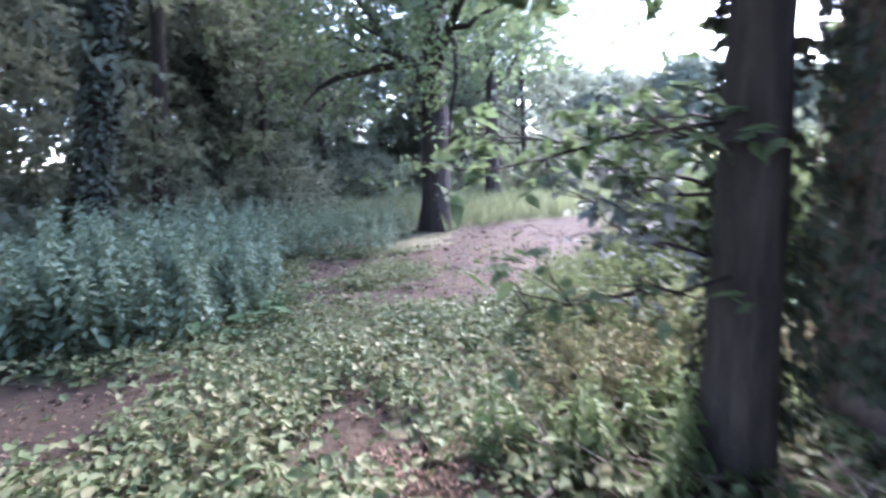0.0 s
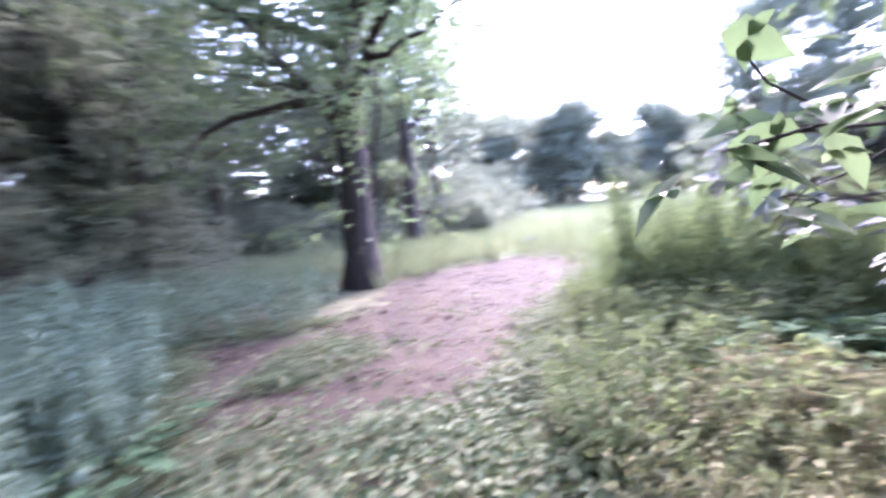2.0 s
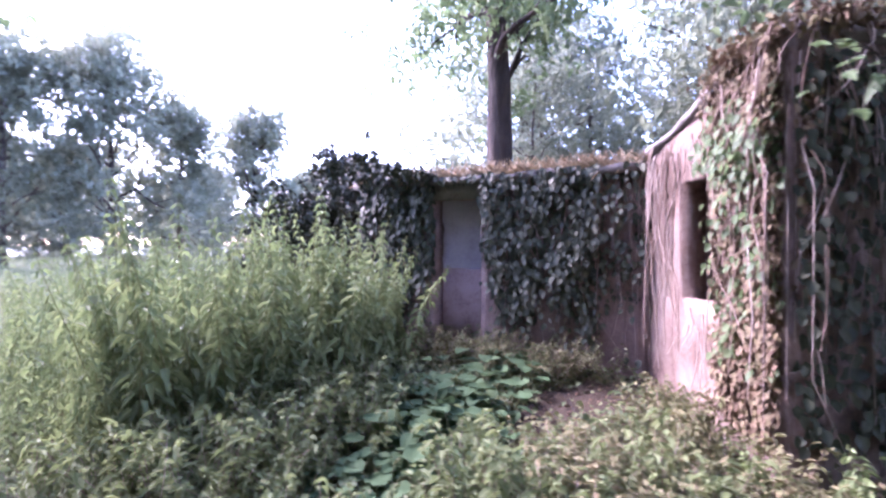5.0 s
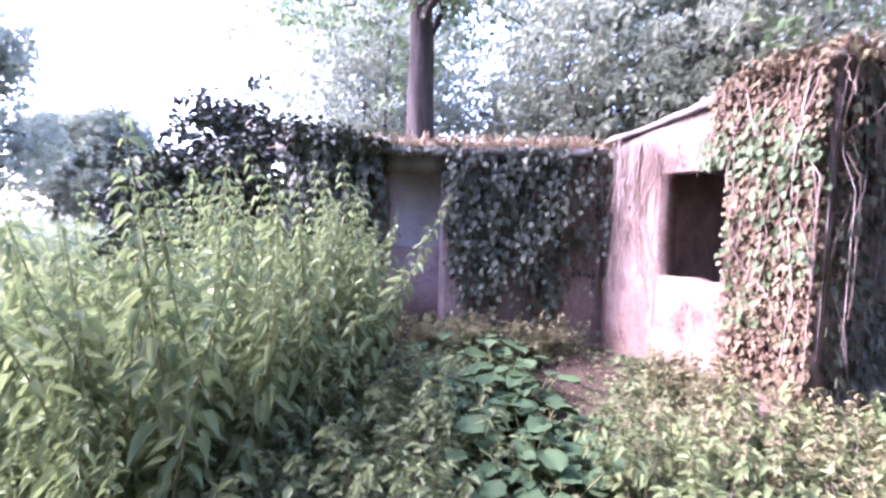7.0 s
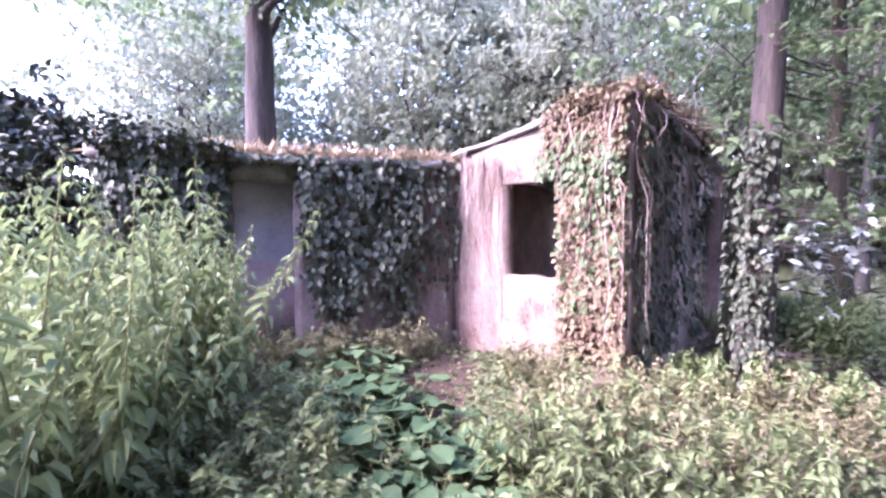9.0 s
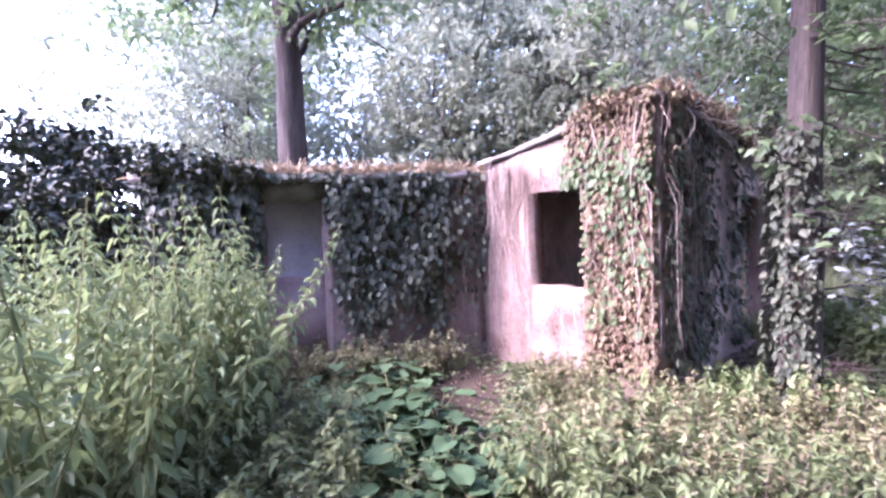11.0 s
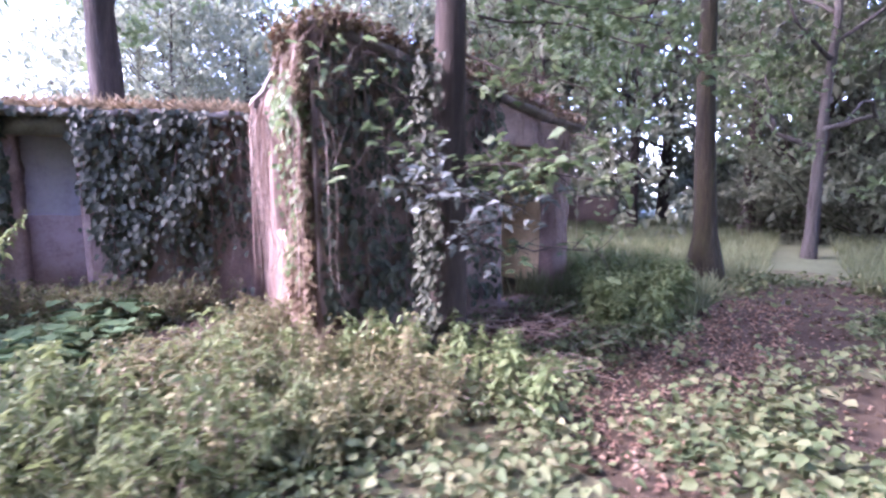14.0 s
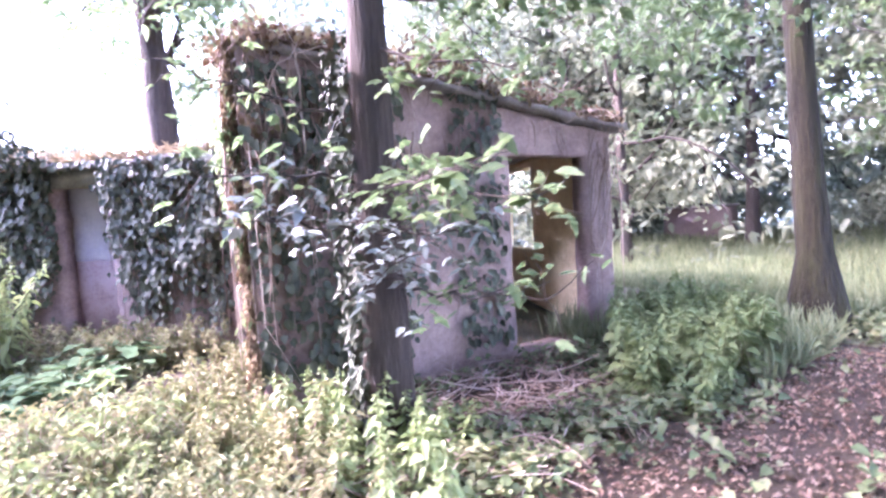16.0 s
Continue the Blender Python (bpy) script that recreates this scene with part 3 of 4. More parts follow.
tree("straight tree with a mossy base in the grass", (0.5, -2.1, 0.15), 9.5, 0.135, (0.045, 0.03), 0.38, 12, 3.2, 20000, 0.12, 0.6, 9, bark=MOSS, flare=2.3)
near = tree("dark-trunked oak with ivy, close beside the hut wall", (1.37, 1.94, 0.02), 8.5, 0.155, (-0.015, 0.0), 0.4, 13, 2.8, 13000, 0.11, 0.55, 10, name="oak_tree", flare=1.15)
nr = np.random.default_rng(40)
for name, n, ang0, ang1, z0, z1, size, mat in (("ivy", 420, -1.0, 0.5, 0.3, 2.6, 0.07, IVY), ("ivy", 620, 0.9, 2.2, 0.05, 2.4, 0.06, IVY)):
    a, z = nr.uniform(ang0, ang1, n), nr.uniform(z0, z1, n)
    o = np.stack([np.cos(a), np.sin(a), 0 * a], 1)
    ln = nr.uniform(0.6, 1.2, n) * size
    piece(name, *leaves(o * (0.15 + nr.uniform(0, 0.1, n))[:, None] + np.stack([0 * z, 0 * z, z], 1), o * 0.6 + (0, 0, -0.7) + nr.normal(0, 0.4, o.shape), o, ln, ln * 0.85), mat, near, "ivy on the shaded side of the trunk")


def spray(tip, start, n, size, mat, seed, parent=near):
    """A low bough with lobed oak leaves along its twigs, in the tree's own space."""
    rng = np.random.default_rng(seed)
    a, b = np.array(start, float), np.array(tip, float)
    f = np.linspace(0, 1, 8)[:, None]
    pts = a + (b - a) * f + np.cumsum(rng.normal(0, 0.025, (8, 3)), 0)
    parts, bases = [tube(pts, np.linspace(0.012, 0.003, 8), 5)], []
    for q in range(2, 8):
        for _ in range(3):
            tw = crooked(pts[q], unit(b - a) * 0.6 + rng.normal(0, 0.7, 3) * (1, 1, 0.45), rng.uniform(0.12, 0.32), 4, 0.25, rng)
            parts.append(tube(tw, np.linspace(0.004, 0.0015, 5), 4))
            bases += [tw[-1], tw[-2], tw[-1]]
    bough = piece("bough", *join(*parts), BARK, parent)
    bases = np.array(bases)[rng.integers(0, len(bases), n)] + rng.normal(0, 0.03, (n, 3))
    ln = rng.uniform(0.6, 1.2, n) * size
    way = rng.normal(0, 1, (n, 3)) * (1, 1, 0.35) + (0, 0, -0.2)
    up = rng.normal(0, 0.4, (n, 3)) + (0, 0, 1)
    v1 = leaves(bases, way, up, ln, ln * 0.5, 0.15, 0.12)
    side = unit(np.cross(unit(way), up))
    mid = bases + unit(way) * (ln * 0.35)[:, None]
    v2 = leaves(mid, unit(way) * 0.5 + side, up, ln * 0.38, ln * 0.26, 0.1, 0.05)
    v3 = leaves(mid, unit(way) * 0.5 - side, up, ln * 0.38, ln * 0.26, 0.1, 0.05)
    tagged(piece("leaf_spray", *join(v1, v2, v3), mat, bough), kind="stuff")


spray((-1.2, -0.15, 1.42), (-0.1, 0.0, 1.62), 62, 0.11, OAK, 1)
spray((-0.95, 0.1, 1.55), (-0.1, 0.05, 1.55), 54, 0.11, OAK, 2)
spray((-0.65, 0.0, 1.7), (-0.1, 0.0, 1.5), 60, 0.11, OAK, 3)
spray((-1.1, -0.25, 0.98), (-0.12, -0.05, 0.95), 50, 0.10, OAK, 4)
spray((-0.25, 0.95, 1.72), (0.0, 0.14, 1.65), 28, 0.11, OAK, 5)
spray((-0.5, 0.55, 1.48), (-0.1, 0.1, 1.4), 69, 0.095, LEAD_LEAF, 6)
spray((-0.62, 0.05, 1.42), (-0.1, 0.05, 1.35), 75, 0.095, LEAD_LEAF, 7)
spray((-0.55, 0.2, 1.18), (-0.1, 0.08, 1.1), 66, 0.095, LEAD_LEAF, 8)
spray((0.2, 0.9, 2.2), (0.02, 0.14, 2.1), 30, 0.11, OAK, 9)
for q, (ax, ay, az) in enumerate(((-1.3, -0.5, 2.5), (-1.0, -1.2, 2.8), (-0.3, -1.5, 2.75), (0.5, -1.4, 2.9), (-1.5, 0.3, 2.75), (-0.8, 0.9, 2.7), (-1.6, -1.0, 2.3), (-0.9, -0.4, 2.05))):
    spray((ax, ay, az), (ax * 0.08, ay * 0.08, az + 0.35), 95, 0.105, OAK, 20 + q)

tree("pale many-limbed tree with thin foliage in the glade", (-0.2, -6.6, 0.15), 8, 0.11, (-0.02, 0.0), 0.22, 12, 3.4, 7000, 0.11, 0.6, 12, bark=PALE_BARK, stout=0.5)

# woods: a few kinds, repeated round the clearing
KINDS = [
    tree("slender woodland tree with a thin leafy crown", (-8.5, 10.5, -0.2), 11, 0.16, (0.02, 0), 0.25, 14, 2.8, 5200, 0.2, 0.9, 31, dome=True, foliage=HAZE_LEAF, group="woodland trees", sides=7),
    tree("tall woodland tree with a broad leafy crown", (-9.0, 15.5, -0.1), 13, 0.22, (-0.02, 0.01), 0.2, 18, 4.4, 8000, 0.26, 1.0, 32, dome=True, foliage=HAZE_LEAF, group="woodland trees", sides=7),
    tree("young woodland tree leafy almost to the ground", (-7.0, 18.5, 0), 8, 0.12, (0.0, 0.02), 0.1, 15, 2.6, 5600, 0.2, 0.9, 33, dome=True, foliage=HAZE_LEAF, group="woodland trees", sides=7),
    tree("distant round-headed tree beyond the meadow", (44.0, 52.0, 0), 11, 0.3, (0.0, 0.0), 0.12, 26, 4.6, 17000, 0.31, 1.0, 34, dome=True, foliage=HAZE_LEAF, group="distant trees", sides=7),
    tree("dense understorey tree leafy down to the ground", (-9.5, 8.0, -0.2), 7.5, 0.1, (0.01, 0.0), 0.04, 20, 2.7, 7000, 0.17, 0.85, 35, dome=True, foliage=HAZE_LEAF, group="woodland trees", sides=6),
]
SPOTS = []
wr = np.random.default_rng(77)


def plant_wood(n, x0, x1, y0, y1, kinds=(0, 1, 2), s0=0.85, s1=1.25):
    """Trees strewn over a stretch of the plan, a little apart from each other."""
    tries = 0
    while n and tries < 600:
        tries += 1
        x, y = wr.uniform(x0, x1), wr.uniform(y0, y1)
        if all((x - a) ** 2 + (y - b) ** 2 > 3.2 for a, b in SPOTS):
            SPOTS.append((x, y))
            s = wr.uniform(s0, s1)
            c = copy_thing(KINDS[kinds[wr.integers(0, len(kinds))]], pose(x, y, gz(x, y) - 0.05, 0, 0, wr.uniform(0, 360)))
            c.scale = (s, s, s)
            n -= 1


plant_wood(6, -13, -7, 4, 12)
plant_wood(8, -12, -3, 15, 24)
plant_wood(13, -10, 7, 25, 36)
plant_wood(6, -18, -8, -6, 4)
plant_wood(8, 4.5, 15, -12, -5)
plant_wood(14, -10, 4, -20, -8.5)
plant_wood(6, 4, 18, -22, -12)
plant_wood(26, 8, 62, 44, 66, (3,), 0.6, 0.95)
plant_wood(16, 52, 68, 4, 48, (3,), 0.6, 0.95)
plant_wood(7, 20, 40, -14, -2, (0, 1))
plant_wood(5, -14, -9, 4, 15, (4,), 0.8, 1.2)
plant_wood(7, -14, -3, 18, 26, (4,), 0.8, 1.2)
plant_wood(6, -9, 6, 26, 33, (4,), 0.8, 1.2)
plant_wood(4, -8, 6, -22, -14, (4,), 0.7, 1.1)
plant_wood(3, 7, 15, -16, -9, (4,), 0.9, 1.3)
plant_wood(3, 14, 22, -9, 0, (4,), 0.9, 1.3)
for x, y, s in ((31.3, 27.4, 1.15), (34.0, 22.6, 1.25), (38.0, 20.0, 1.0), (30.0, 12.5, 0.8)):
    c = copy_thing(KINDS[3], pose(x, y, 0, 0, 0, x * 37))
    c.scale = (s * 0.72, s * 0.72, s)


def bush(label, x, y, rx, ry, h, n, leaf, mat, seed, z=None):
    rng = np.random.default_rng(seed)
    root = thing("bush", label, "bush", "")
    root.location = (x, y, gz(x, y) if z is None else z)
    d = unit(rng.normal(0, 1, (60, 3)))
    d[:, 2] = np.abs(d[:, 2])
    tips = d * (rx, ry, h) * rng.uniform(0.55, 1.0, (60, 1))
    stems = [tube(crooked((0, 0, -0.05), t + (0, 0, 0.2), np.linalg.norm(t), 5, 0.15, rng), np.linspace(0.03, 0.006, 6), 4) for t in tips[:26]]
    tagged(piece("branchwork", *join(*stems), BARK, root), kind="stuff")
    piece("foliage", *crown(tips, n, min(rx, ry) * 0.22, leaf, rng), mat, root)
    return root


bush("dark ivy-grown bush at the end of the wing", 8.95, 5.3, 1.4, 1.3, 3.5, 30000, 0.13, IVY, 51)
bush("low bramble bush beside the wing", 7.5, 6.1, 1.0, 0.9, 2.45, 14000, 0.11, IVY, 52)
for k, (x, y, rx, h) in enumerate(((-6.5, 8.5, 1.6, 3.0), (-7.5, 5.2, 1.8, 3.2), (-6.2, 11.5, 1.7, 3.2), (-3.8, 15.0, 1.6, 2.6), (-1.5, 19.0, 1.8, 2.2), (2.0, 22.5, 2.0, 2.2), (6.5, 22.0, 1.8, 2.0), (-5.0, 19.0, 2.0, 3.2), (9.5, 25.0, 2.2, 2.2), (6.2, 20.0, 1.2, 1.7))):
    bush("leafy shaded undergrowth at the wood's edge", x, y, rx, rx, h, 4500, 0.13, HAZE_LEAF, 60 + k)
for k, (x, y, rx, h) in enumerate(((-3.5, -9, 2.2, 1.8), (-1.2, -11.5, 2.2, 1.9), (1.6, -12.8, 2.2, 2.0), (10.5, -8.8, 2.2, 2.2), (-7.5, -7.5, 2.2, 2.0), (11.5, -4.5, 2.0, 2.4))):
    bush("dark undergrowth below the trees behind the hut", x, y, rx, rx, h, 3600, 0.14, HAZE_LEAF, 80 + k)

thicket = bush("leafy thicket closing the wood in the distance", -14.0, 30.0, 2.6, 2.6, 4.2, 8500, 0.22, HAZE_LEAF, 95)
tagged(thicket, group="thickets in the distance")
RING = [(x, 36 + 2 * math.sin(x)) for x in range(-20, 16, 5)] + [(x, -25 + 2 * math.sin(x * 2)) for x in range(-14, 30, 5)] + [(26.0, -16.0), (23.0, -9.0), (19.0, -4.0), (-8.5, 26.0), (-1.0, 29.0), (3.5, 31.0), (-8.0, -15.0), (-3.5, -16.5), (1.0, -17.5), (13.0, -15.0)]
for k, (x, y) in enumerate(RING):
    s = 0.8 + 0.35 * abs(math.sin(k * 1.9))
    c = copy_thing(thicket, pose(x, y, gz(x, y), 0, 0, k * 71))
    c.scale = (s, s, s * 0.95)

# ---- plants ----
def nettle(seed, h, mat, label, group, blade=0.14, slim=0.42, hang=0.65):
    """A tall nettle: a ridged stem with crossed pairs of toothed leaves, smaller towards a tasselled top."""
    rng = np.random.default_rng(seed)
    root = thing("nettle", label, "nettle", group)
    pts = crooked((0, 0, -0.05), (0, 0, 1), h, 10, 0.05, rng)
    piece("stem", *tube(pts, np.linspace(0.007, 0.0025, len(pts)), 4), NETTLE_STEM, root)
    lv = np.linspace(0.1, 1.0, 28)
    base, way, ln = [], [], []
    for k, f in enumerate(lv):
        at = np.array([np.interp(f, np.linspace(0, 1, len(pts)), pts[:, c]) for c in range(3)])
        a = k * 1.57 + rng.uniform(-0.6, 0.6)
        full = (blade * (1 - f) ** 0.55 + 0.022) * (0.6 if f < 0.25 else 1)
        for o in (0, math.pi):
            size = full * rng.uniform(0.55, 1.3)
            turn = a + o + rng.uniform(-0.4, 0.4)
            base.append(at + np.array([math.cos(turn), math.sin(turn), rng.uniform(-0.2, 0.5)]) * full * rng.uniform(0.15, 0.5))
            way.append((math.cos(turn), math.sin(turn), rng.uniform(-0.9, 0.35)))
            ln.append(size)
            if f > 0.55:
                base.append(at)
                way.append((math.cos(a + o + 0.8), math.sin(a + o + 0.8), -0.5))
                ln.append(size * 0.55)
    ln = np.array(ln)
    piece("foliage", *leaves(np.array(base), np.array(way), np.array([0, 0, 1.0]) + rng.normal(0, 0.45, (len(ln), 3)), ln, ln * slim, 0.22, hang), mat, root)
    return root


def as_stuff(name, label, category, kinds, spots):
    """Plants past counting, joined into one object with a mesh for each part."""
    root = thing(name, label, category, kind="stuff")
    shapes = []
    for ob in kinds:
        row = []
        for c in ob.children:
            v = np.empty(len(c.data.vertices) * 3, np.float32)
            c.data.vertices.foreach_get("co", v)
            q = np.empty(len(c.data.loops), np.int32)
            c.data.loops.foreach_get("vertex_index", q)
            row.append((c.name.split(".")[0], c.data.materials[0], v.reshape(-1, 3), q.reshape(-1, 4)))
        shapes.append(row)
    out = {}
    for m, s, k in spots:
        r, t = np.array(m.to_3x3()), np.array(m.translation)
        for part_name, mat, v, q in shapes[k]:
            out.setdefault((part_name, mat), []).append((v @ r.T * s + t, q))
    for (part_name, mat), parts in out.items():
        tagged(piece(part_name, *join(*parts), mat, root), kind="stuff")


def strew(kinds, poly, n, rng, s0=0.8, s1=1.15, gap=0.16, edge=None, joined=None):
    """Copies of plants over a stretch of ground; edge(x, y) scales their height."""
    poly = np.array(poly, float)
    put, tries, spots = [], 0, []
    while len(put) < n and tries < n * 30:
        tries += 1
        x, y = rng.uniform(*np.stack([poly.min(0), poly.max(0)], 1)[0]), rng.uniform(*np.stack([poly.min(0), poly.max(0)], 1)[1])
        if not inside(poly, np.array([x]), np.array([y]))[0]:
            continue
        if any((x - a) ** 2 + (y - b) ** 2 < gap * gap for a, b in put):
            continue
        put.append((x, y))
        s = rng.uniform(s0, s1) * (edge(x, y) if edge else 1)
        k = rng.integers(0, len(kinds))
        m = pose(x, y, gz(x, y), rng.normal(0, 9), rng.normal(0, 9), rng.uniform(0, 360))
        if joined:
            spots.append((m, s, k))
        else:
            copy_thing(kinds[k], m).scale = (s, s, s)
    if joined:
        as_stuff(*joined, kinds, spots)


pr = np.random.default_rng(5)
tall = [nettle(100 + k, h, NETTLE, "tall flowering nettle with bright green toothed leaves", "nettles before the wing", 0.115, 0.5, 0.6) for k, h in enumerate((1.5, 1.65, 1.4, 1.95))]
for ob, (x, y) in zip(tall, ((4.1, 6.0), (4.4, 5.9), (5.2, 5.1), (4.0, 6.6))):
    ob.location = (x, y, gz(x, y))
strew(tall, [(3.3, 6.75), (3.75, 5.75), (4.75, 4.75), (5.1, 4.8), (4.5, 5.9), (4.0, 7.0)], 150, pr, 0.55, 1.28, 0.085)
NETTLES = ("nettle_bed", "dense bed of tall bright green nettles", "nettles")
strew(tall, [(3.9, 7.0), (4.5, 5.9), (5.1, 4.8), (5.6, 4.4), (5.9, 4.6), (6.3, 6.0), (4.8, 7.6)], 230, pr, 0.6, 1.15, 0.1, None, NETTLES)
strew(tall, [(5.6, 4.4), (6.0, 4.4), (7.4, 5.4), (9, 8), (8, 10.5), (4.6, 8.2), (4.8, 7.4)], 190, pr, 0.6, 1.1, 0.15, None, NETTLES)
strew(tall, [(3.2, 6.7), (4.0, 7.0), (4.8, 7.6), (5.6, 8.8), (4.4, 8.8), (3.2, 7.6)], 90, pr, 0.35, 0.75, 0.14, None, ("nettle_bed", "thin fringe of low nettles beside the path", "nettles"))
# these nettles carry the leaf colour with bluish shade in it
shade = [nettle(120 + k, h, SHADE_NETTLE, "nettle by the path, bluish shade put into its leaf colour", "nettles in the shade", 0.14, 0.6, 0.2) for k, h in enumerate((1.25, 1.4, 1.1))]
for ob, (x, y) in zip(shade, ((-2.6, 4.6), (-3.2, 5.4), (-2.3, 5.3))):
    ob.location = (x, y, gz(x, y))
LEFT = [(-1.75, 4.7), (-2.2, 4.05), (-4.5, 3.8), (-6.5, 4.6), (-6.5, 8), (-3.6, 9.2), (-2.4, 8.8), (-1.8, 6.0)]
FRONT = [(-1.75, 4.7), (-2.2, 4.05), (-4.2, 3.8), (-4.2, 4.6), (-2.6, 4.9), (-2.3, 6.0), (-1.8, 6.0)]
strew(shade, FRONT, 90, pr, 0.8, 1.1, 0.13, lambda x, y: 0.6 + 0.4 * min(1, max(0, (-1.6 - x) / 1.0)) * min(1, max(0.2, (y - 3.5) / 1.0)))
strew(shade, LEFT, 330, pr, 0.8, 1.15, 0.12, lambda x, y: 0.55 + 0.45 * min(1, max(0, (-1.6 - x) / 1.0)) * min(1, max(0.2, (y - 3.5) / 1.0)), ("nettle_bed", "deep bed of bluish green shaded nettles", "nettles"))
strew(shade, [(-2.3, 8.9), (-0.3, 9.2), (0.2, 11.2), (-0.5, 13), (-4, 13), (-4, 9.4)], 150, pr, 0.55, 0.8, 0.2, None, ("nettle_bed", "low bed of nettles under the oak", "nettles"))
low = [nettle(140 + k, 0.62, NETTLE, "young nettle beside the ruined doorway", "nettles by the doorway", 0.105, 0.62, 0.2) for k in range(2)]
for ob, (x, y) in zip(low, ((0.7, -0.1), (0.6, 0.3))):
    ob.location = (x, y, gz(x, y))
strew(low, [(0.3, 0.5), (0.75, 0.45), (1.15, -0.1), (1.6, -0.8), (1.5, -1.7), (0.35, -1.0)], 100, pr, 0.5, 1.15, 0.1)
strew(low, [(0.3, 2.3), (1.5, 2.5), (2.2, 2.9), (1.9, 2.2), (0.9, 1.7)], 30, pr, 0.6, 0.95, 0.14)


def dry_weed(seed, h, mat=None, wide=1.0, label="straggling grey-green weed going to seed", group="weeds round the hut"):
    """A branching dry weed with small grey-green leaves."""
    rng = np.random.default_rng(seed)
    root = thing("weed", label, "weed", group)
    base, way, stems = [], [], []
    for _ in range(6):
        p = crooked((0, 0, -0.03), (rng.normal(0, 0.35), rng.normal(0, 0.3), 1), h * rng.uniform(0.7, 1.1), 7, 0.12, rng)
        stems.append(tube(p, np.linspace(0.004, 0.0015, 8), 4))
        for q in range(1, 8):
            for _ in range(6):
                base.append(p[q] + rng.normal(0, 0.02, 3))
                way.append(rng.normal(0, 1, 3) * (1, 1, 0.4))
    tagged(piece("stem", *join(*stems), VINE, root), kind="stuff")
    ln = rng.uniform(0.025, 0.07, len(base)) * wide
    piece("foliage", *leaves(np.array(base), np.array(way), rng.normal(0, 0.4, (len(base), 3)) + (0, 0, 1), ln, ln * 0.5, 0.2, 0.35), mat or DRY, root)
    return root


leafy = [dry_weed(170 + k, 0.66, FRESH, 1.15, "leafy yellow-green weed beside the path", "leafy weeds by the path") for k in range(3)]
for ob, (x, y) in zip(leafy, ((1.5, 4.2), (1.8, 3.4), (2.3, 4.3))):
    ob.location = (x, y, gz(x, y))
strew(leafy, [(0.85, 3.1), (1.7, 2.9), (2.3, 3.2), (2.6, 4.4), (1.9, 5.3), (1.1, 4.6)], 44, pr, 0.45, 1.1, 0.14)
strew(leafy, [(2.4, 5.4), (3.4, 5.0), (4.4, 4.5), (3.9, 5.6), (3.3, 6.9), (2.7, 6.9)], 70, pr, 0.35, 1.15, 0.13)
weeds = [dry_weed(160 + k, 0.6) for k in range(3)]
for ob, (x, y) in zip(weeds, ((2.6, 2.9), (3.0, 2.8), (2.2, 3.3))):
    ob.location = (x, y, gz(x, y))
strew(weeds, [(1.7, 2.6), (2.3, 2.6), (4.5, 2.05), (3.7, 2.35), (3.1, 3.1), (2.9, 4.0), (1.6, 3.9), (0.8, 3.1), (0.7, 2.5)], 78, pr, 0.4, 1.05, 0.13)
strew(weeds, [(4.6, 2.3), (6.6, 4.4), (6.1, 4.6), (4.4, 2.8)], 40, pr, 0.7, 1.1, 0.12)


# bright tufts of grass between the path and the hut
def grass_tuft(seed):
    """A loose tuft of arching blades."""
    rng = np.random.default_rng(seed)
    root = thing("grass_tuft", "loose tuft of bright green arching grass", "grass", "grass tufts at the path's edge")
    n = 46
    base = rng.normal(0, 0.05, (n, 3)) * (1, 1, 0)
    ln = rng.uniform(0.18, 0.5, n)
    tagged(piece("tuft", *leaves(base, rng.normal(0, 0.38, (n, 3)) + (0, 0, 1), rng.normal(0, 1, (n, 3)), ln, rng.uniform(0.012, 0.024, n), 0.1, 0.3), GRASS, root), kind="stuff")
    return root


tufts = [grass_tuft(150 + k) for k in range(3)]
for ob, (x, y) in zip(tufts, ((2.0, 3.2), (1.4, 4.4), (1.7, 3.7))):
    ob.location = (x, y, gz(x, y))
EDGE = [(0.9, 2.8), (1.9, 2.7), (2.8, 3.4), (2.5, 4.6), (1.6, 5.2), (1.0, 4.2)]
strew(tufts, EDGE, 55, pr, 0.45, 1.0, 0.12)
strew(weeds, EDGE, 28, pr, 0.35, 0.7, 0.13)


def burdock(seed):
    """A rosette of broad wavy leaves on thick stalks."""
    rng = np.random.default_rng(seed)
    root = thing("burdock", "burdock with broad dull green leaves", "burdock", "burdocks")
    for k in range(8):
        a = k * 0.8 + rng.uniform(-0.5, 0.5)
        d = np.array([math.cos(a), math.sin(a), 0])
        stalk = np.array([d * r + (0, 0, z) for r, z in ((0, -0.02), (0.08, 0.12), (0.17, 0.22))]) * rng.uniform(0.5, 1.7)
        leaf = piece("leaf", *broad(stalk[-1], d, rng.uniform(0.11, 0.28), rng), BURDOCK, root, smooth=True)
        piece("stalk", *tube(stalk, (0.008, 0.007, 0.005), 5), NETTLE_STEM, leaf)
    return root


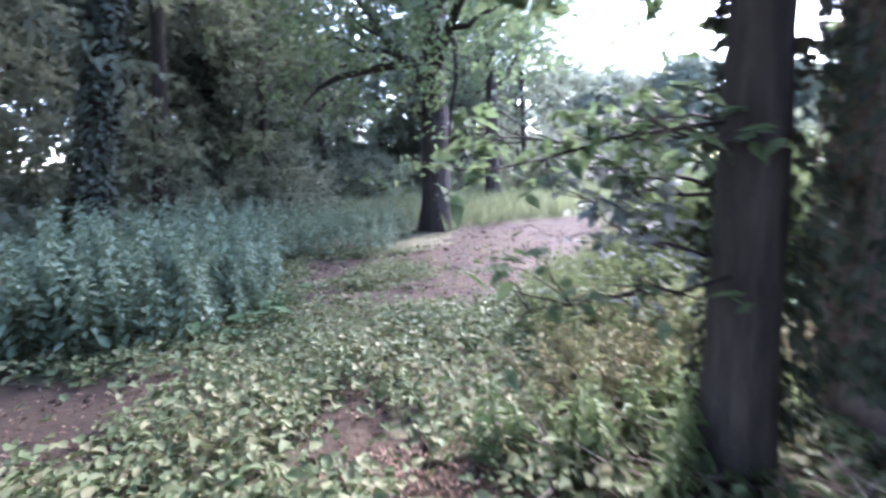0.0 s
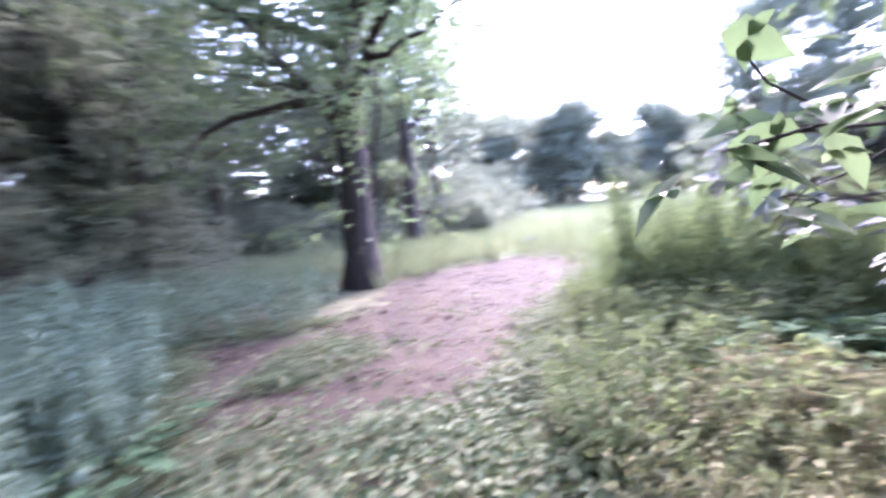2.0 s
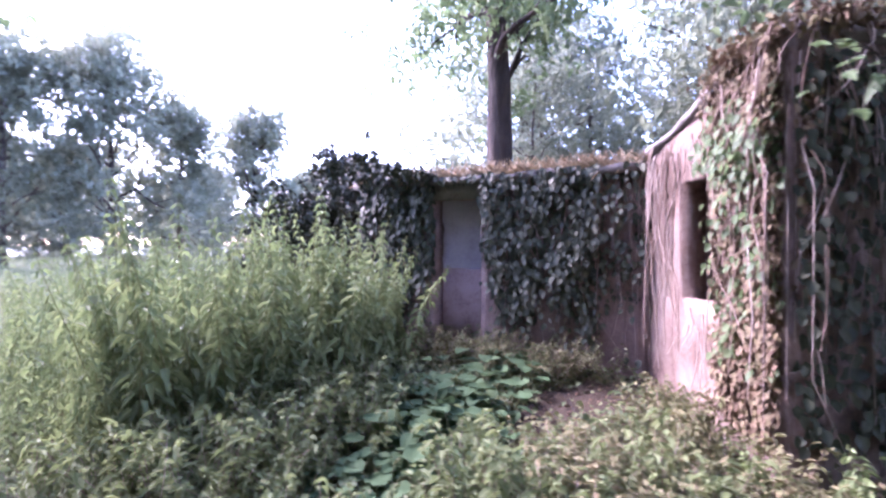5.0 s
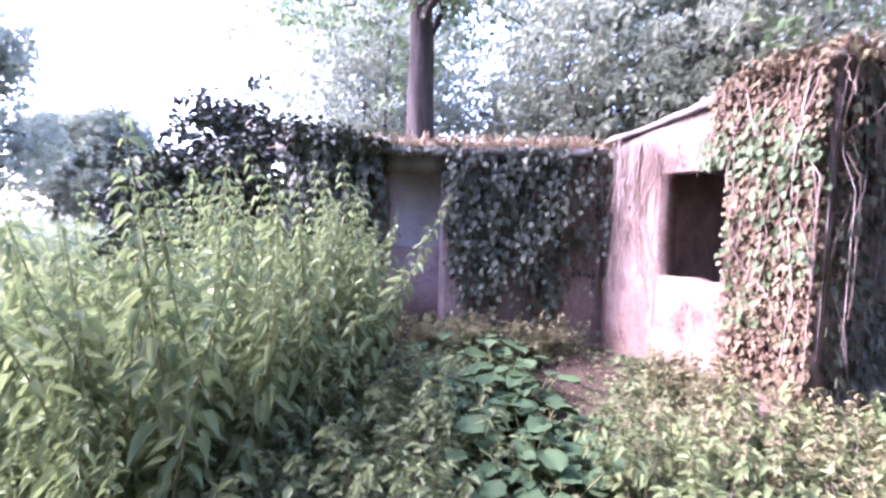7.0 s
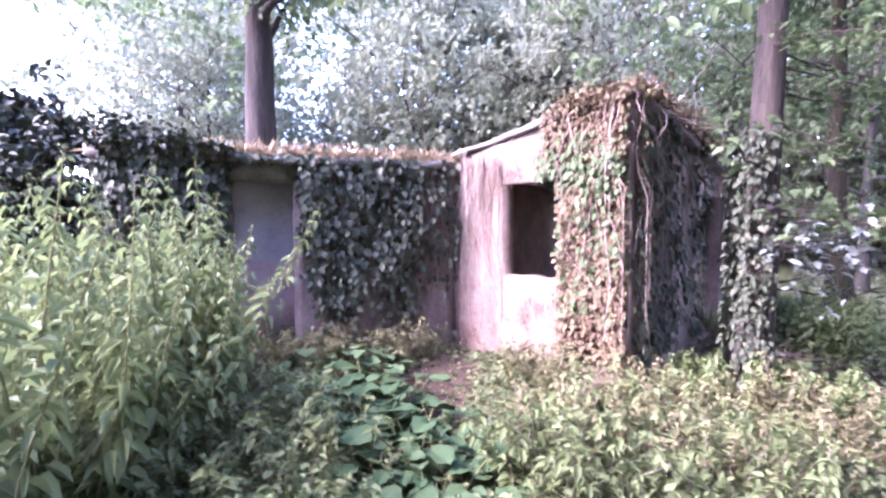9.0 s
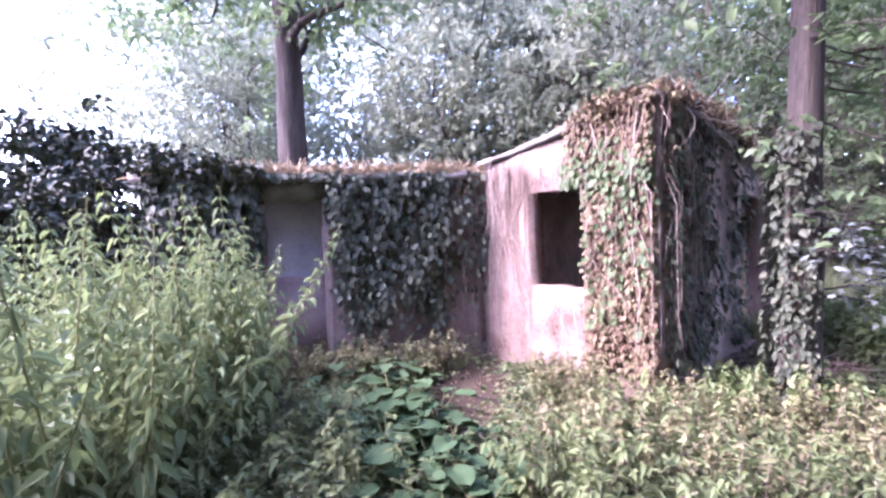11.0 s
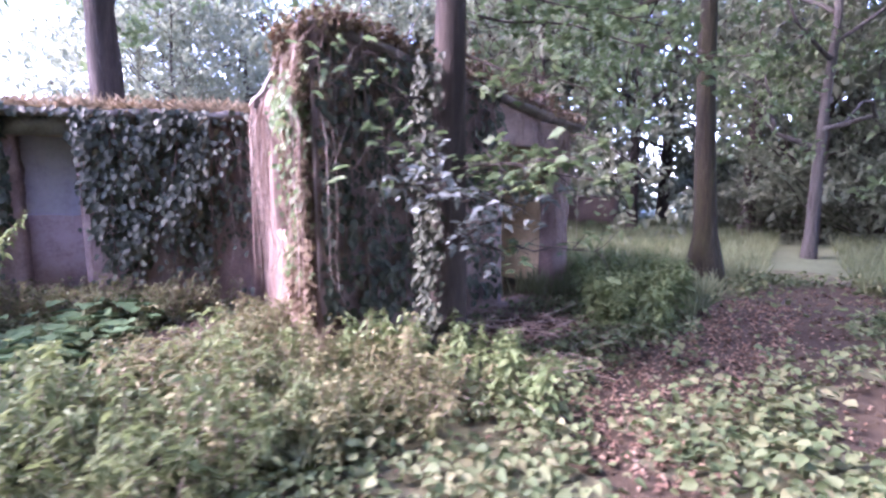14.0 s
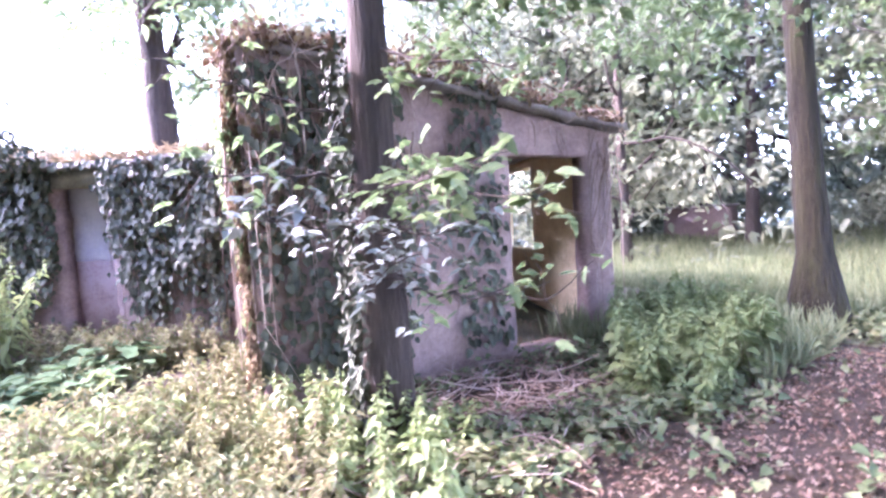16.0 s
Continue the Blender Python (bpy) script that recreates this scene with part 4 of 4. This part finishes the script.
def broad(at, d, size, rng):
    """A wavy heart-shaped blade with a sunken rib."""
    u, v = np.meshgrid(np.linspace(0, 1, 6), np.linspace(-1, 1, 7), indexing="ij")
    wid = (0.42 + rng.normal(0, 0.03, u.shape)) * np.sin(np.pi * np.clip(u * 0.92 + 0.08, 0, 1)) ** 0.7
    side = np.array([-d[1], d[0], 0])
    z = 0.12 * np.abs(v) - rng.uniform(0.1, 0.7) * u ** 2 + rng.normal(0, 0.03, u.shape) + 0.1 * u
    p = at + (u * size)[..., None] * d + (v * wid * size)[..., None] * side + (z * size)[..., None] * np.array([0, 0, 1.0])
    n = 7
    i, j = np.meshgrid(np.arange(5), np.arange(6), indexing="ij")
    return p.reshape(-1, 3), np.stack([i * n + j, (i + 1) * n + j, (i + 1) * n + j + 1, i * n + j + 1], -1).reshape(-1, 4)


docks = [burdock(180 + k) for k in range(3)]
for ob, (x, y) in zip(docks, ((3.1, 4.5), (3.7, 4.4), (4.2, 3.9))):
    ob.location = (x, y, gz(x, y))
strew(docks, [(2.4, 4.2), (3.3, 4.0), (4.6, 3.3), (5.4, 3.0), (5.2, 3.9), (3.9, 5.0), (2.7, 5.3)], 44, pr, 0.4, 0.9, 0.2)
strew(docks, [(2.4, 3.9), (3.0, 3.6), (3.9, 4.1), (3.9, 4.9), (3.3, 5.4), (2.6, 4.9)], 34, pr, 0.35, 0.75, 0.16)
strew(docks, [(-2.3, 4.3), (-1.7, 4.6), (-1.6, 5.6), (-2.0, 5.2)], 8, pr, 0.6, 0.8, 0.2)

# low creeping weeds over all the ground that is not bare
k = 190000
x, y = pr.uniform(-4.5, 6.5, k), pr.uniform(-3.5, 9.5, k)
keep = ~bare(x + pr.normal(0, 0.09, k), y + pr.normal(0, 0.09, k)) & (wave(x, y, 1.1, 0.7) + 0.4 * wave(x, y, 4) > pr.uniform(-1.25, 0.45, k)) | (pr.uniform(0, 1, k) < 0.012 + 0.10 * (wave(x, y, 1.9, 2.2) > 0.45))
hx, hy = (x - 2.284), (y - 2.503)
a = hx * 0.9766 - hy * 0.2151
b = hx * 0.2151 + hy * 0.9766
keep &= ~((a > -0.05) & (b < 0.05)) & ~((a > 2.3) & (a - 2.4 > (b + 0.1) * 0.436 - 0.1))
x, y = x[keep], y[keep]
k = len(x)
ht = pr.uniform(0.01, 0.16, k) * (1 + 0.6 * wave(x, y, 1.5, 2))
ln = pr.uniform(0.03, 0.085, k)
carpet = piece("creeping_weeds", *leaves(np.stack([x, y, ground_z(x, y) + ht], 1), pr.normal(0, 1, (k, 3)) * (1, 1, 0.35), pr.normal(0, 0.35, (k, 3)) + (0, 0, 1), ln, ln * 0.8, 0.2, 0.25), CREEPER)
tagged(carpet, "trailing yellow-green weeds carpeting the trodden earth", "weeds", kind="stuff")

# fallen leaves and crumbs of earth
k = 34000
x, y = pr.uniform(-4.5, 7, k), pr.uniform(-4, 13, k)
x[:9000], y[:9000] = pr.uniform(-0.6, 2.2, 9000), pr.uniform(-1.5, 2.4, 9000)
ln = pr.uniform(0.015, 0.045, k)
litter = piece("leaf_litter", *leaves(np.stack([x, y, ground_z(x, y) + 0.02 + 0.025 * wave(x, y, 1.6)], 1), pr.normal(0, 1, (k, 3)) * (1, 1, 0.15), pr.normal(0, 0.25, (k, 3)) + (0, 0, 1), ln, ln * 0.6), LITTER)
tagged(litter, "dry brown fallen leaves scattered on the earth", "leaf litter", kind="stuff")


# clods of earth on the bare ground
k = 5200
x, y = pr.uniform(-4, 6, k), pr.uniform(-3.5, 12, k)
ok = bare(x, y) & (wave(x, y, 1.3, 0.4) > pr.uniform(-0.9, 0.9, k))
x, y = x[ok], y[ok]
k = len(x)
r = pr.uniform(0.008, 0.035, k) * (1 + (pr.uniform(0, 1, k) > 0.95))
cube = np.array([(-1, -1, -0.6), (1, -1, -0.6), (1, 1, -0.6), (-1, 1, -0.6), (-0.6, -0.6, 0.6), (0.6, -0.6, 0.6), (0.6, 0.6, 0.6), (-0.6, 0.6, 0.6)])
v = cube[None] * r[:, None, None] * pr.uniform(0.6, 1.3, (k, 8, 3)) + np.stack([x, y, ground_z(x, y) + 0.025 * wave(x, y, 1.6) + 0.004], 1)[:, None]
q = np.arange(k)[:, None, None] * 8 + np.array([(0, 3, 2, 1), (4, 5, 6, 7), (0, 1, 5, 4), (1, 2, 6, 5), (2, 3, 7, 6), (3, 0, 4, 7)])[None]
clods = piece("earth_clods", v, q, DIRT, smooth=True)
tagged(clods, "small clods of pinkish brown earth on the path", "earth", kind="stuff")


def blades(n, xy_fn, h0, h1, width):
    x, y = xy_fn(n)
    ln = pr.uniform(h0, h1, len(x))
    return leaves(np.stack([x, y, ground_z(x, y) - 0.02], 1), pr.normal(0, 0.28, (len(x), 3)) + (0, 0, 1), pr.normal(0, 1, (len(x), 3)), ln, np.full(len(x), width), 0.1, 0.12)


def field(n):
    r = 8 * np.exp(pr.uniform(0, 1, n) * 2.0)
    a = pr.uniform(-0.75, 1.75, n)
    x, y = r * np.cos(a), 3 + r * np.sin(a)
    ok = (y > 9.3 + np.clip(x, 0, 3) * 1.2 - np.clip(x - 4, 0, 6) * 0.8) & ~bare(x, y) & ((x > 0.9) | (y > 12.6)) & (x > -6)
    ok |= (x > 9.5) & (y > 4)
    return x[ok], y[ok]


meadow = piece("meadow_grass", *blades(70000, field, 0.35, 0.85, 0.03), GRASS)
tagged(meadow, "tall pale green meadow grass across the clearing", "grass", kind="stuff")


def back(n):
    x, y = pr.uniform(-9, 9, n), -3.0 - pr.uniform(0, 1, n) ** 1.5 * 14
    ok = (np.abs(x + 0.8 + 0.1 * y) > 0.5)
    x2, y2 = pr.uniform(0.2, 2.3, n // 6), pr.uniform(-4, -0.3, n // 6)
    return np.append(x[ok], x2), np.append(y[ok], y2)


rough = piece("shade_grass", *blades(42000, back, 0.15, 0.45, 0.02), GRASS)
tagged(rough, "soft grass under the trees behind the hut", "grass", kind="stuff")

# ---- small things ----
far_wall = thing("brick_wall", "low old brick wall standing among the trees", "wall")
far_wall.matrix_world = pose(7.0, -12.2, 0.1, 0, 0, -25)
slab("wall_body", [(-1.6, 0), (1.6, 0), (1.6, 0.24), (-1.6, 0.24)], [0] * 4, 1.15, BRICK, parent=far_wall, wear=0.01)
slab("coping", [(-1.64, -0.04), (1.64, -0.04), (1.64, 0.28), (-1.64, 0.28)], [1.153] * 4, 0.06, CONCRETE, parent=far_wall, wear=0.01)

# unidentified grey debris; the bucket shape is made up
debris = thing("bucket", "grey piece of debris at the grass edge, modelled as a bucket", "bucket")
debris.matrix_world = pose(6.2, 14.6, 0.02, 80, 0, 30)
bp = np.array([(0, 0, -0.25), (0, 0, -0.05), (0, 0, 0.2), (0, 0, 0.22)])
piece("body", *tube(bp, (0.18, 0.2, 0.25, 0.27), 14, 0.01), BLUE_LITTER, debris, smooth=True)

sticks = thing("fallen_twigs", "heap of dead twigs and stems at the wall's foot", "twigs", kind="stuff")
parts = []
for _ in range(420):
    st = (pr.uniform(0.5, 2.1), pr.uniform(0.5, 2.3), 0)
    st = (st[0], st[1], gz(*st[:2]) + pr.uniform(0.01, 0.09))
    p = crooked(st, pr.normal(0, 1, 3) * (1, 1, 0.12), pr.uniform(0.15, 0.6), 4, 0.15, pr)
    parts.append(tube(p, np.linspace(0.006, 0.002, 5), 4))
tagged(piece("twig_heap", *join(*parts), VINE, sticks), kind="stuff")

scrap = thing("broken_board", "weathered grey board lying among burdocks", "board")
scrap.matrix_world = pose(2.85, 3.95, gz(2.85, 3.95) + 0.03, 4, -3, 35)
slab("plank", [(-0.2, -0.06), (0.2, -0.07), (0.19, 0.06), (-0.21, 0.05)], [0] * 4, 0.022, PALE_BARK, parent=scrap, step=0.06, wear=0.006)
stick = thing("fallen_branch", "thin dead branch lying on the bare earth", "branch")
p = crooked((3.3, 3.2, gz(3.3, 3.2) + 0.03), (1, -0.3, 0.02), 1.0, 8, 0.12, pr)
p[:, 2] = ground_z(p[:, 0], p[:, 1]) + 0.03
piece("branch", *tube(p, np.linspace(0.012, 0.004, 9), 6), BARK, stick)
